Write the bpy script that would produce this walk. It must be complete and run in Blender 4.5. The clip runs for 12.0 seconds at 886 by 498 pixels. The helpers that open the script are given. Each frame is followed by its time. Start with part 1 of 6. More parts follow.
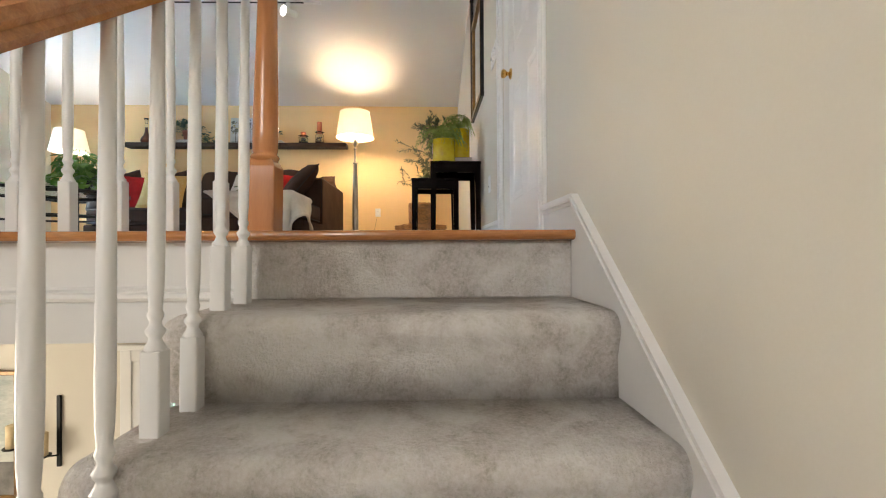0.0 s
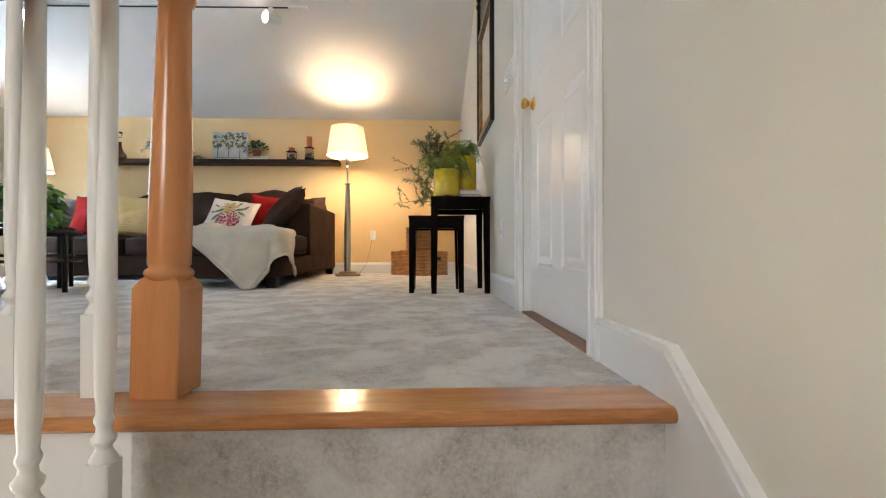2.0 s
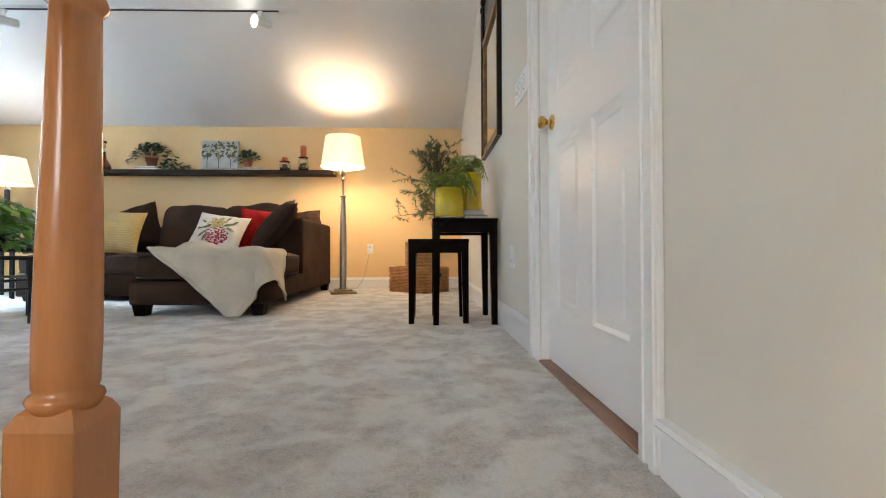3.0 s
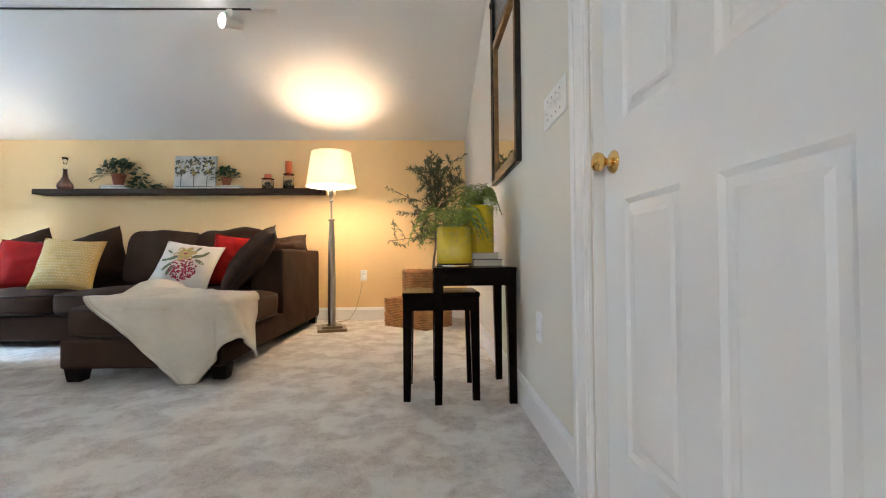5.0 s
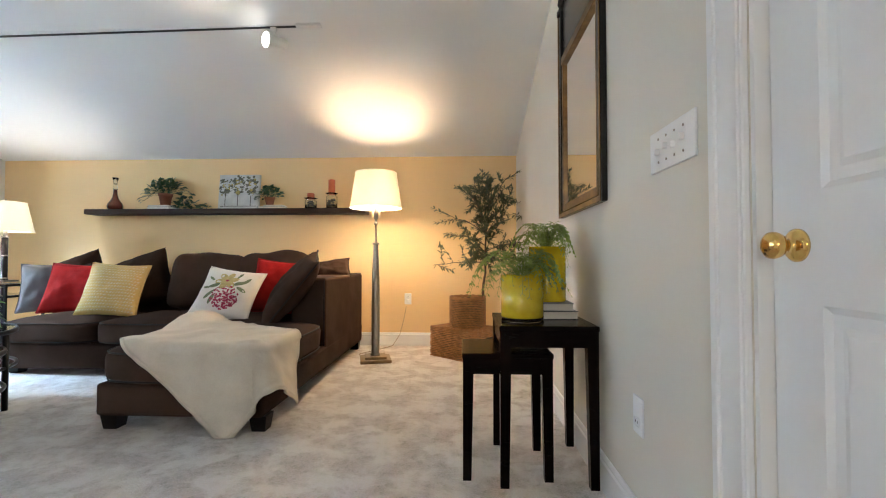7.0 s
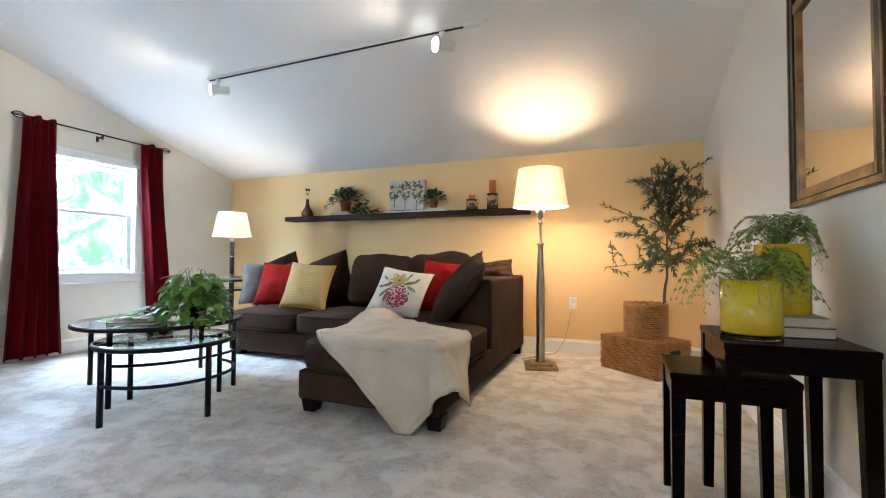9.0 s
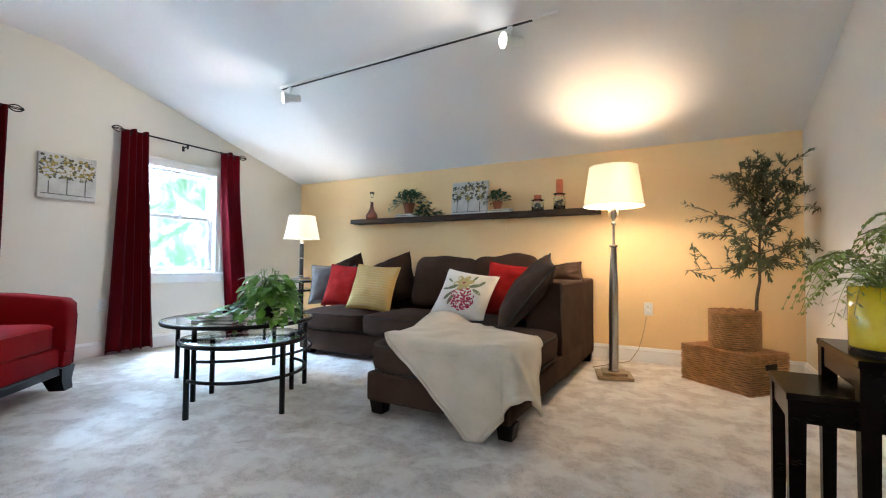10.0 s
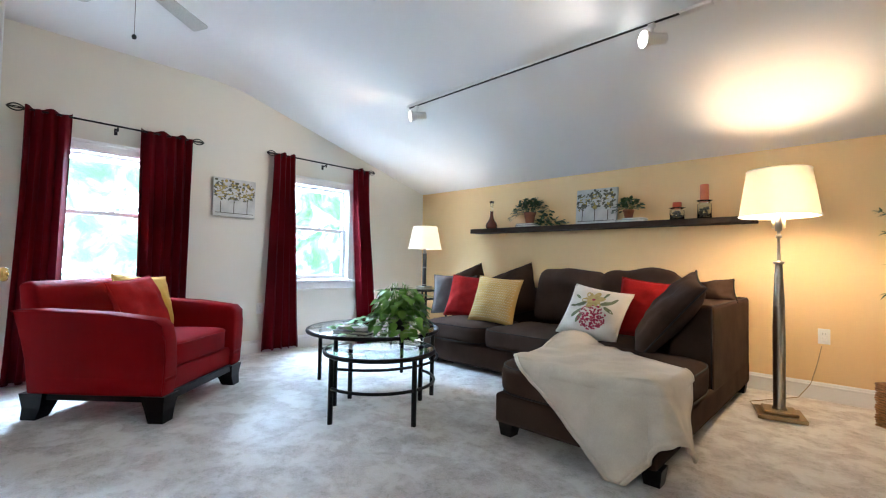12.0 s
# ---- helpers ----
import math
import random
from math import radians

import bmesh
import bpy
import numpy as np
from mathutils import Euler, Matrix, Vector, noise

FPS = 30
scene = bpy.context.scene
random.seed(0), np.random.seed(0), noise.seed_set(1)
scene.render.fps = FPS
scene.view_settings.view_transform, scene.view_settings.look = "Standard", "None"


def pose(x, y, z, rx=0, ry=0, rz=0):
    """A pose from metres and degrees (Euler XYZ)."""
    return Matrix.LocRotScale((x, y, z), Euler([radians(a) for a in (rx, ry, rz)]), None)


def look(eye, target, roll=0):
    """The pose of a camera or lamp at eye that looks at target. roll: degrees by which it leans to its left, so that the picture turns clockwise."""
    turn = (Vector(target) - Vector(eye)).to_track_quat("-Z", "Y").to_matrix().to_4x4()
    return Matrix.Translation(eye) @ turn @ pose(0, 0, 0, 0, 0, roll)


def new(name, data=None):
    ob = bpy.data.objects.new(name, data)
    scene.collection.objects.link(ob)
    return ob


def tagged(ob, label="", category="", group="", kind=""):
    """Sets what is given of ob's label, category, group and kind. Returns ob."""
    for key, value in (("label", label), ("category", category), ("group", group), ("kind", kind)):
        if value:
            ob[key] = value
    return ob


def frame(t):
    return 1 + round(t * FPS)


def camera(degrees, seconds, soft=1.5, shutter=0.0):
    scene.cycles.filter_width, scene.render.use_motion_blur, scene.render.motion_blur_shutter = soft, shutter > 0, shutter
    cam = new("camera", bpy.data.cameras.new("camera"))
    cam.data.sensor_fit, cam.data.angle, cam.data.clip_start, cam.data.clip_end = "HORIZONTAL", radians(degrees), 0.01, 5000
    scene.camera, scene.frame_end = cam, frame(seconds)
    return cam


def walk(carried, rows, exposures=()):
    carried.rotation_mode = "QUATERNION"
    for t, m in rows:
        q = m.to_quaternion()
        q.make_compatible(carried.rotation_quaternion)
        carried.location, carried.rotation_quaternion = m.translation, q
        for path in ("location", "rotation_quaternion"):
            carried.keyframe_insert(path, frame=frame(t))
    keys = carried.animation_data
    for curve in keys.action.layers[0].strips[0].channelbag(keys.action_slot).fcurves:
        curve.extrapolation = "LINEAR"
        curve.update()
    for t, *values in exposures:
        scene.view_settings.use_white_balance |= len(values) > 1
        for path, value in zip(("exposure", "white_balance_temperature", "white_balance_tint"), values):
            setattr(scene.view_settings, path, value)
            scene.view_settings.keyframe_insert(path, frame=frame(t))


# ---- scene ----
cam = camera(90.3, 12.0, soft=1.1)
PATH = [
    (0, (-0.127, -0.218, -0.053), (-0.058, 1.78, -0.045), -0.3),
    (0.5, (-0.108, -0.07, 0.034), (-0.04, 1.929, 0.047), -0.2),
    (1, (-0.105, 0.035, 0.121), (-0.038, 2.034, 0.133), -0.1),
    (1.5, (-0.111, 0.168, 0.194), (-0.04, 2.167, 0.202), -0.2),
    (2, (-0.132, 0.286, 0.273), (-0.058, 2.284, 0.285), -0.1),
    (2.5, (-0.136, 0.404, 0.335), (-0.055, 2.403, 0.349), -0.2),
    (3, (-0.148, 0.541, 0.421), (-0.067, 2.54, 0.443), -0.2),
    (5, (-0.138, 1.103, 0.684), (-0.06, 3.101, 0.718), -0.5),
    (5.5, (-0.137, 1.219, 0.753), (-0.066, 3.218, 0.795), -0.6),
    (6, (-0.163, 1.325, 0.788), (-0.109, 3.324, 0.83), -0.4),
    (6.5, (-0.2, 1.382, 0.849), (-0.186, 3.381, 0.895), -0.3),
    (7, (-0.247, 1.391, 0.892), (-0.338, 3.389, 0.941), 0.0),
    (7.5, (-0.306, 1.416, 0.91), (-0.583, 3.396, 0.957), 0.1),
    (9.5, (-0.453, 1.532, 0.878), (-1.308, 3.339, 0.94), 0.4),
    (10, (-0.503, 1.548, 0.885), (-1.474, 3.295, 0.95), 0.5),
    (10.5, (-0.552, 1.562, 0.896), (-1.645, 3.236, 0.969), 0.6),
    (11, (-0.586, 1.562, 0.922), (-1.785, 3.161, 0.992), 1.0),
    (11.5, (-0.603, 1.542, 0.955), (-1.899, 3.063, 1.025), 1.1),
    (12, (-0.617, 1.524, 0.992), (-1.992, 2.975, 1.054), 1.1),
]
walk(cam, [(t, look(eye, target, roll)) for t, eye, target, roll in PATH], [(0.0, 0.84, 6450, 10), (3.0, 0.86, 6300, 10), (5.0, 0.84, 6250, 10), (7.5, 0.76, 6250, 10), (9.5, 0.72, 6050, 10), (12.0, 0.66, 5950, 10)])

# ---- world and light ----
world = bpy.data.worlds.new("sky")
scene.world = world
world.use_nodes = True
_bg = world.node_tree.nodes["Background"]
_sky = world.node_tree.nodes.new("ShaderNodeTexSky")
_sky.sky_type, _sky.sun_disc = "NISHITA", False
_sky.sun_elevation, _sky.sun_rotation = radians(48), radians(250)
world.node_tree.links.new(_sky.outputs["Color"], _bg.inputs["Color"])
_bg.inputs["Strength"].default_value = 0.15
sun = new("sun", bpy.data.lights.new("sun", "SUN"))
sun.data.energy, sun.data.angle, sun.data.color = 1.0, radians(12), (1.0, 0.96, 0.9)
sun.matrix_basis = look((0, 0, 20), (6, 9, 0))


def lamp(name, kind, place, watts, colour, size=0.03, target=None, cone=70, blend=0.6):
    ob = new(name, bpy.data.lights.new(name, kind))
    ob.data.energy, ob.data.color = watts, colour
    if kind == "AREA":
        ob.data.shape, ob.data.size, ob.data.size_y = "RECTANGLE", size[0], size[1]
    else:
        ob.data.shadow_soft_size = size
    if kind == "SPOT":
        ob.data.spot_size, ob.data.spot_blend = radians(cone), blend
    ob.matrix_basis = look(place, target) if target else Matrix.Translation(place)
    return ob


# places of the lamps that burn
FLOOR_LAMP, TABLE_LAMP = (-1.02, 5.27), (-4.42, 5.22)
HEADS = ((-3.60, 4.28), (-1.525, 4.28))
WARM = (1.0, 0.69, 0.41)
lamp("floor_lamp_bulb", "POINT", (FLOOR_LAMP[0], FLOOR_LAMP[1], 1.40), 36, WARM, 0.09)
lamp("table_lamp_bulb", "POINT", (TABLE_LAMP[0], TABLE_LAMP[1], 1.30), 12.5, (1.0, 0.90, 0.76), 0.05)
lamp("track_bulb_a", "SPOT", (HEADS[0][0] - 0.06, 4.215, 2.35), 19, (1.0, 0.88, 0.74), 0.03, (-4.4, 3.40, 2.10), 110, 0.7)
lamp("track_bulb_b", "SPOT", (HEADS[1][0] - 0.06, 4.215, 2.35), 19, (1.0, 0.88, 0.74), 0.03, (-2.35, 3.40, 2.10), 110, 0.7)
# added fill for the stairs, in an unseen opening of the rear wall
lamp("stair_fill_light", "AREA", (-1.6, -2.44, 1.55), 30, (1.0, 0.93, 0.86), (1.5, 1.1), (-1.2, 1.0, -0.3))
for _y in (2.305, 4.315):      # sky light that falls in through the two windows
    lamp("window_light", "AREA", (-5.335, _y, 1.835), 14, (0.60, 0.77, 1.0), (0.66, 0.09), (-3.1, _y, 0.0))
    lamp("sky_light", "AREA", (-6.15, _y, 2.75), 700, (0.54, 0.75, 1.0), (1.5, 1.1), (-4.9, _y, 1.0))
# added warm fill that brightens the lower hall; no opening stands behind it
lamp("hall_fill_light", "AREA", (-5.1, 1.2, -1.5), 52, (1.0, 0.88, 0.7), (1.2, 1.2), (-1.0, 1.6, -1.6))

# ---- materials ----


def nodes_of(name):
    m = bpy.data.materials.new(name)
    m.use_nodes = True
    return m, m.node_tree, m.node_tree.nodes["Principled BSDF"]


def mat(name, a, b=None, rough=0.6, metal=0.0, scale=6.0, fine=120.0, bump=0.15, depth=0.004, spec=0.5,
        trans=0.0, emit=None, sheen=0.0, coat=0.0, stretch=(1, 1, 1), fine_mix=0.25, random_tone=0.0, subsurface=0.0):
    """A surface of two tones in soft patches, with fine grain and relief in metres of object space."""
    m, t, p = nodes_of(name)
    L = t.links.new
    b = b or tuple(c * 0.86 for c in a)
    co = t.nodes.new("ShaderNodeTexCoord")
    mp = t.nodes.new("ShaderNodeMapping")
    mp.inputs["Scale"].default_value = stretch
    L(co.outputs["Object"], mp.inputs["Vector"])
    n1, n2 = t.nodes.new("ShaderNodeTexNoise"), t.nodes.new("ShaderNodeTexNoise")
    for n, s, d in ((n1, scale, 4), (n2, fine, 3)):
        n.inputs["Scale"].default_value, n.inputs["Detail"].default_value = s, d
        L(mp.outputs["Vector"], n.inputs["Vector"])
    r = t.nodes.new("ShaderNodeValToRGB")
    r.color_ramp.elements[0].position, r.color_ramp.elements[1].position = 0.36, 0.66
    r.color_ramp.elements[0].color, r.color_ramp.elements[1].color = (*b, 1), (*a, 1)
    L(n1.outputs["Fac"], r.inputs["Fac"])
    mx = t.nodes.new("ShaderNodeMix")
    mx.data_type, mx.blend_type = "RGBA", "OVERLAY"
    mx.inputs["Factor"].default_value = fine_mix
    L(r.outputs["Color"], mx.inputs["A"])
    L(n2.outputs["Fac"], mx.inputs["B"])
    out = mx.outputs["Result"]
    if random_tone:
        info, hs = t.nodes.new("ShaderNodeObjectInfo"), t.nodes.new("ShaderNodeHueSaturation")
        mr = t.nodes.new("ShaderNodeMapRange")
        mr.inputs["To Min"].default_value, mr.inputs["To Max"].default_value = 1 - random_tone, 1 + random_tone
        L(info.outputs["Random"], mr.inputs["Value"])
        L(mr.outputs["Result"], hs.inputs["Value"])
        L(out, hs.inputs["Color"])
        out = hs.outputs["Color"]
    L(out, p.inputs["Base Color"])
    p.inputs["Roughness"].default_value, p.inputs["Metallic"].default_value = rough, metal
    p.inputs["Specular IOR Level"].default_value = spec
    p.inputs["Transmission Weight"].default_value = trans
    p.inputs["Sheen Weight"].default_value = sheen
    p.inputs["Coat Weight"].default_value = coat
    p.inputs["Subsurface Weight"].default_value = subsurface
    if bump:
        bp = t.nodes.new("ShaderNodeBump")
        bp.inputs["Strength"].default_value, bp.inputs["Distance"].default_value = bump, depth
        L(n2.outputs["Fac"], bp.inputs["Height"])
        L(bp.outputs["Normal"], p.inputs["Normal"])
    if emit:
        p.inputs["Emission Color"].default_value, p.inputs["Emission Strength"].default_value = (*emit[:3], 1), emit[3]
    return m


def glass(name, tint=(1, 1, 1), rough=0.0):
    m, t, p = nodes_of(name)
    p.inputs["Base Color"].default_value = (*tint, 1)
    p.inputs["Roughness"].default_value, p.inputs["Transmission Weight"].default_value = rough, 1.0
    p.inputs["IOR"].default_value = 1.45
    return m


def carpet_mat(name, a, b):
    """Cut-pile carpet: brushed patches of nap lying one way or the other, over a fine tufted grain."""
    m, t, p = nodes_of(name)
    L = t.links.new
    co = t.nodes.new("ShaderNodeTexCoord")

    def noise_at(scale, detail, warp, rough=0.55):
        n = t.nodes.new("ShaderNodeTexNoise")
        n.inputs["Scale"].default_value, n.inputs["Detail"].default_value = scale, detail
        n.inputs["Distortion"].default_value, n.inputs["Roughness"].default_value = warp, rough
        L(co.outputs["Object"], n.inputs["Vector"])
        return n.outputs["Fac"]

    def ramp(fac, p0, p1, c0, c1):
        n = t.nodes.new("ShaderNodeValToRGB")
        n.color_ramp.elements[0].position, n.color_ramp.elements[1].position = p0, p1
        n.color_ramp.elements[0].color, n.color_ramp.elements[1].color = c0, c1
        L(fac, n.inputs["Fac"])
        return n.outputs["Color"]

    def mix(kind, amount, x, y):
        n = t.nodes.new("ShaderNodeMix")
        n.data_type, n.blend_type = "RGBA", kind
        n.inputs["Factor"].default_value = amount
        L(x, n.inputs["A"])
        L(y, n.inputs["B"])
        return n.outputs["Result"]

    wide, patch, mid, fine = noise_at(1.3, 3, 0.3), noise_at(5.6, 6, 0.35, 0.62), noise_at(27, 5, 0.4, 0.62), noise_at(125, 4, 0.2, 0.75)
    nap = ramp(patch, 0.42, 0.58, (*b, 1), (*a, 1))
    scuff = ramp(mid, 0.34, 0.54, (0.32, 0.32, 0.32, 1), (0.60, 0.54, 0.54, 1))
    broad = ramp(wide, 0.35, 0.65, (0.53, 0.53, 0.53, 1), (0.61, 0.61, 0.61, 1))
    tuft = ramp(fine, 0.30, 0.70, (0.20, 0.20, 0.20, 1), (0.84, 0.78, 0.78, 1))
    col = mix("OVERLAY", 0.8, nap, scuff)
    col = mix("OVERLAY", 0.7, col, broad)
    col = mix("OVERLAY", 0.72, col, tuft)
    L(col, p.inputs["Base Color"])
    p.inputs["Roughness"].default_value, p.inputs["Specular IOR Level"].default_value = 0.95, 0.1
    hsum = t.nodes.new("ShaderNodeMath")
    hsum.operation = "MULTIPLY_ADD"
    hsum.inputs[1].default_value = 0.6
    L(mid, hsum.inputs[0])
    L(fine, hsum.inputs[2])
    bp = t.nodes.new("ShaderNodeBump")
    bp.inputs["Strength"].default_value, bp.inputs["Distance"].default_value = 0.9, 0.014
    L(hsum.outputs[0], bp.inputs["Height"])
    L(bp.outputs["Normal"], p.inputs["Normal"])
    return m


CARPET = carpet_mat("carpet", (0.89, 0.875, 0.83), (0.67, 0.655, 0.61))
CREAM = mat("cream_wall_paint", (0.725, 0.685, 0.60), (0.705, 0.665, 0.58), 0.75, scale=1.5, fine=180, bump=0.08, depth=0.002, fine_mix=0.04)
YELLOW = mat("yellow_wall_paint", (0.82, 0.585, 0.30), (0.805, 0.57, 0.285), 0.75, scale=1.5, fine=180, bump=0.08, depth=0.002, fine_mix=0.04)
WHITE_CEIL = mat("ceiling_paint", (0.80, 0.79, 0.77), (0.785, 0.775, 0.755), 0.85, scale=1.2, fine=150, bump=0.06, depth=0.002, fine_mix=0.04)
TRIM = mat("white_trim_paint", (0.82, 0.82, 0.81), (0.80, 0.80, 0.79), 0.32, scale=3, fine=60, bump=0.03, depth=0.002, fine_mix=0.04)
OAK = mat("varnished_oak", (0.50, 0.22, 0.075), (0.40, 0.16, 0.05), 0.24, scale=5, fine=45, bump=0.012, depth=0.002, stretch=(0.7, 6, 6), coat=0.4, fine_mix=0.3)
OAK_V = mat("varnished_oak_upright", (0.54, 0.225, 0.075), (0.49, 0.195, 0.062), 0.26, scale=5, fine=45, bump=0.015, depth=0.002, stretch=(6, 6, 0.7), coat=0.4, fine_mix=0.10)
PANE = glass("window_pane")
LEAFY, _t, _p = nodes_of("bright_foliage")
_n, _r = _t.nodes.new("ShaderNodeTexNoise"), _t.nodes.new("ShaderNodeValToRGB")
_n.inputs["Scale"].default_value, _n.inputs["Detail"].default_value, _n.inputs["Distortion"].default_value = 1.5, 12, 0.9
_n.inputs["Roughness"].default_value = 0.68
_r.color_ramp.elements[0].position, _r.color_ramp.elements[1].position = 0.39, 0.635
_r.color_ramp.elements[0].color, _r.color_ramp.elements[1].color = (0.16, 0.33, 0.20, 1), (125.0, 175.0, 232.0, 1)
for _q, _k in ((0.455, (0.30, 0.52, 0.36, 1)), (0.51, (0.62, 0.84, 0.74, 1)), (0.545, (1.0, 1.12, 1.18, 1))):
    _r.color_ramp.elements.new(_q).color = _k
_c = _t.nodes.new("ShaderNodeTexCoord")
_t.links.new(_c.outputs["Object"], _n.inputs["Vector"])
_t.links.new(_n.outputs["Fac"], _r.inputs["Fac"])
_t.links.new(_r.outputs["Color"], _p.inputs["Emission Color"])
_p.inputs["Base Color"].default_value, _p.inputs["Emission Strength"].default_value = (0.1, 0.2, 0.1, 1), 0.95

# ---- mesh helpers ----


def ident():
    return Matrix.Identity(4)


def box(bm, x0, x1, y0, y1, z0, z1, bev=0.0, seg=2, m=None):
    """A block, its edges rounded by bev."""
    vs = [bm.verts.new((x, y, z)) for x in (x0, x1) for y in (y0, y1) for z in (z0, z1)]
    fs = [bm.faces.new([vs[i] for i in f]) for f in ((0, 1, 3, 2), (4, 6, 7, 5), (0, 4, 5, 1), (2, 3, 7, 6), (0, 2, 6, 4), (1, 5, 7, 3))]
    if bev:
        es = list({e for f in fs for e in f.edges})
        got = bmesh.ops.bevel(bm, geom=es, offset=bev, segments=seg, profile=0.5, affect="EDGES")
        vs = list({v for f in got["faces"] for v in f.verts} | {v for v in vs if v.is_valid})
    if m:
        bmesh.ops.transform(bm, matrix=m, verts=[v for v in vs if v.is_valid])
    return bm


def lathe(bm, profile, n=24, at=(0, 0, 0), m=None):
    """A turned shape from (radius, height) rows; the ends are closed."""
    rings = []
    for r, z in profile:
        ring = []
        for i in range(n):
            a = 2 * math.pi * (i + 0.5) / n
            v = Vector((r * math.cos(a), r * math.sin(a), z))
            v = (m @ v if m else v) + Vector(at)
            ring.append(bm.verts.new(v))
        rings.append(ring)
    for p, q in zip(rings, rings[1:]):
        for i in range(n):
            f = bm.faces.new((p[i], p[(i + 1) % n], q[(i + 1) % n], q[i]))
            f.smooth = n > 8
    bm.faces.new(rings[0][::-1])
    bm.faces.new(rings[-1])
    return bm


def tube(bm, pts, r, n=8, r1=None):
    """A round bar along points, from radius r to r1."""
    pts = [Vector(p) for p in pts]
    r1 = r if r1 is None else r1
    rings = []
    for k, p in enumerate(pts):
        d = (pts[min(k + 1, len(pts) - 1)] - pts[max(k - 1, 0)]).normalized()
        s = d.orthogonal().normalized() if abs(d.z) > 0.95 else d.cross(Vector((0, 0, 1))).normalized()
        u = s.cross(d)
        rr = r + (r1 - r) * k / max(1, len(pts) - 1)
        rings.append([bm.verts.new(p + (s * math.cos(2 * math.pi * i / n) + u * math.sin(2 * math.pi * i / n)) * rr) for i in range(n)])
    for p, q in zip(rings, rings[1:]):
        for i in range(n):
            f = bm.faces.new((p[i], p[(i + 1) % n], q[(i + 1) % n], q[i]))
            f.smooth = True
    bm.faces.new(rings[0][::-1])
    bm.faces.new(rings[-1])
    return bm


def prism(bm, outline, axis, a, b):
    """An outline of (u, v) pairs pushed along an axis from a to b."""
    def at(u, v, w):
        return {"x": (w, u, v), "y": (u, w, v), "z": (u, v, w)}[axis]
    p = [bm.verts.new(at(u, v, a)) for u, v in outline]
    q = [bm.verts.new(at(u, v, b)) for u, v in outline]
    n = len(p)
    for i in range(n):
        bm.faces.new((p[i], p[(i + 1) % n], q[(i + 1) % n], q[i]))
    bm.faces.new(p[::-1])
    bm.faces.new(q)
    return bm


def softbox(bm, c, s, k=7, n=14, wobble=0.0, seed=0.0, crown=0.0, m=None):
    """A stuffed block: half sizes s round c, corners rounded by the power k."""
    grid = {}

    def vert(p):
        key = tuple(round(q, 4) for q in p)
        if key not in grid:
            w = (abs(p[0]) ** k + abs(p[1]) ** k + abs(p[2]) ** k) ** (1 / k)
            q = Vector([p[i] / w * s[i] for i in range(3)])
            if crown and q.z > 0:
                q.z += crown * (1 - p[0] ** 2) * (1 - p[1] ** 2)
            if wobble:
                q += noise.noise_vector(q * 5 + Vector((seed, seed * 1.7, 0))) * wobble
            q = (m @ q if m else q) + Vector(c)
            grid[key] = bm.verts.new(q)
        return grid[key]
    st = [-1 + 2 * i / n for i in range(n + 1)]
    for ax in range(3):
        for side in (-1, 1):
            for i in range(n):
                for j in range(n):
                    quad = []
                    for a, b in ((i, j), (i + 1, j), (i + 1, j + 1), (i, j + 1)):
                        p = [0, 0, 0]
                        p[ax], p[(ax + 1) % 3], p[(ax + 2) % 3] = side, st[a], st[b]
                        quad.append(vert(p))
                    f = bm.faces.new(quad if side > 0 else quad[::-1])
                    f.smooth = True
    return bm


def rim(s, z, k=7, n=64, grow=1.0, c=(0, 0, 0)):
    """Points round a stuffed block's top edge, for its piping."""
    out = []
    for i in range(n + 1):
        a = 2 * math.pi * i / n
        x, y = math.cos(a), math.sin(a)
        w = (abs(x) ** k + abs(y) ** k) ** (1 / k)
        out.append((c[0] + x / w * s[0] * grow, c[1] + y / w * s[1] * grow, c[2] + z))
    return out


def part(name, bm, material, parent=None, label="", smooth=False):
    me = bpy.data.meshes.new(name)
    bmesh.ops.recalc_face_normals(bm, faces=bm.faces)
    if smooth:
        for f in bm.faces:
            f.smooth = True
    bm.to_mesh(me)
    bm.free()
    me.materials.append(material)
    ob = new(name, me)
    if parent:
        ob.parent = parent
    if label:
        ob["label"] = label
    return ob


def thing(name, m, label, category, group="", kind=""):
    ob = new(name)
    ob.empty_display_size = 0.1
    ob.matrix_basis = m
    return tagged(ob, label, category, group, kind)


def setting(name, bm, material, label, category):
    return tagged(part(name, bm, material), label, category, "", "structure")


# ---- large structure ----
RX, LX, FY, BY = 0.305, -5.27, 5.985, -2.5      # right wall, left wall, far wall, rear wall
KNEE, ZC, ZF = 3.25, 2.765, 1.975               # the ceiling bends at KNEE from ZC down to ZF at the far wall
LOW = -2.775                                    # lower storey's floor
DOOR = (1.44, 2.26, 2.03)                       # the white door's opening in the right wall
EDGE = 1.05                                     # front edge of the upper floor above the stairs
STAIR = (-0.655, RX - 0.012)                     # the flight's sides
RISE, GO = 0.189, 0.262
WINDOWS = ((1.92, 2.69), (3.93, 4.70))
WZ = (0.78, 1.87)
T = 0.14

bm = bmesh.new()
box(bm, LX, RX, EDGE + 0.10, FY, -0.31, 0.0)
setting("floor", bm, CARPET, "light grey-beige cut-pile carpet covering the upper room", "floor")
bm = bmesh.new()
box(bm, LX - 3, RX, BY, FY, LOW - 0.1, LOW)
setting("floor_lower", bm, CARPET, "beige carpet of the lower hall", "floor")

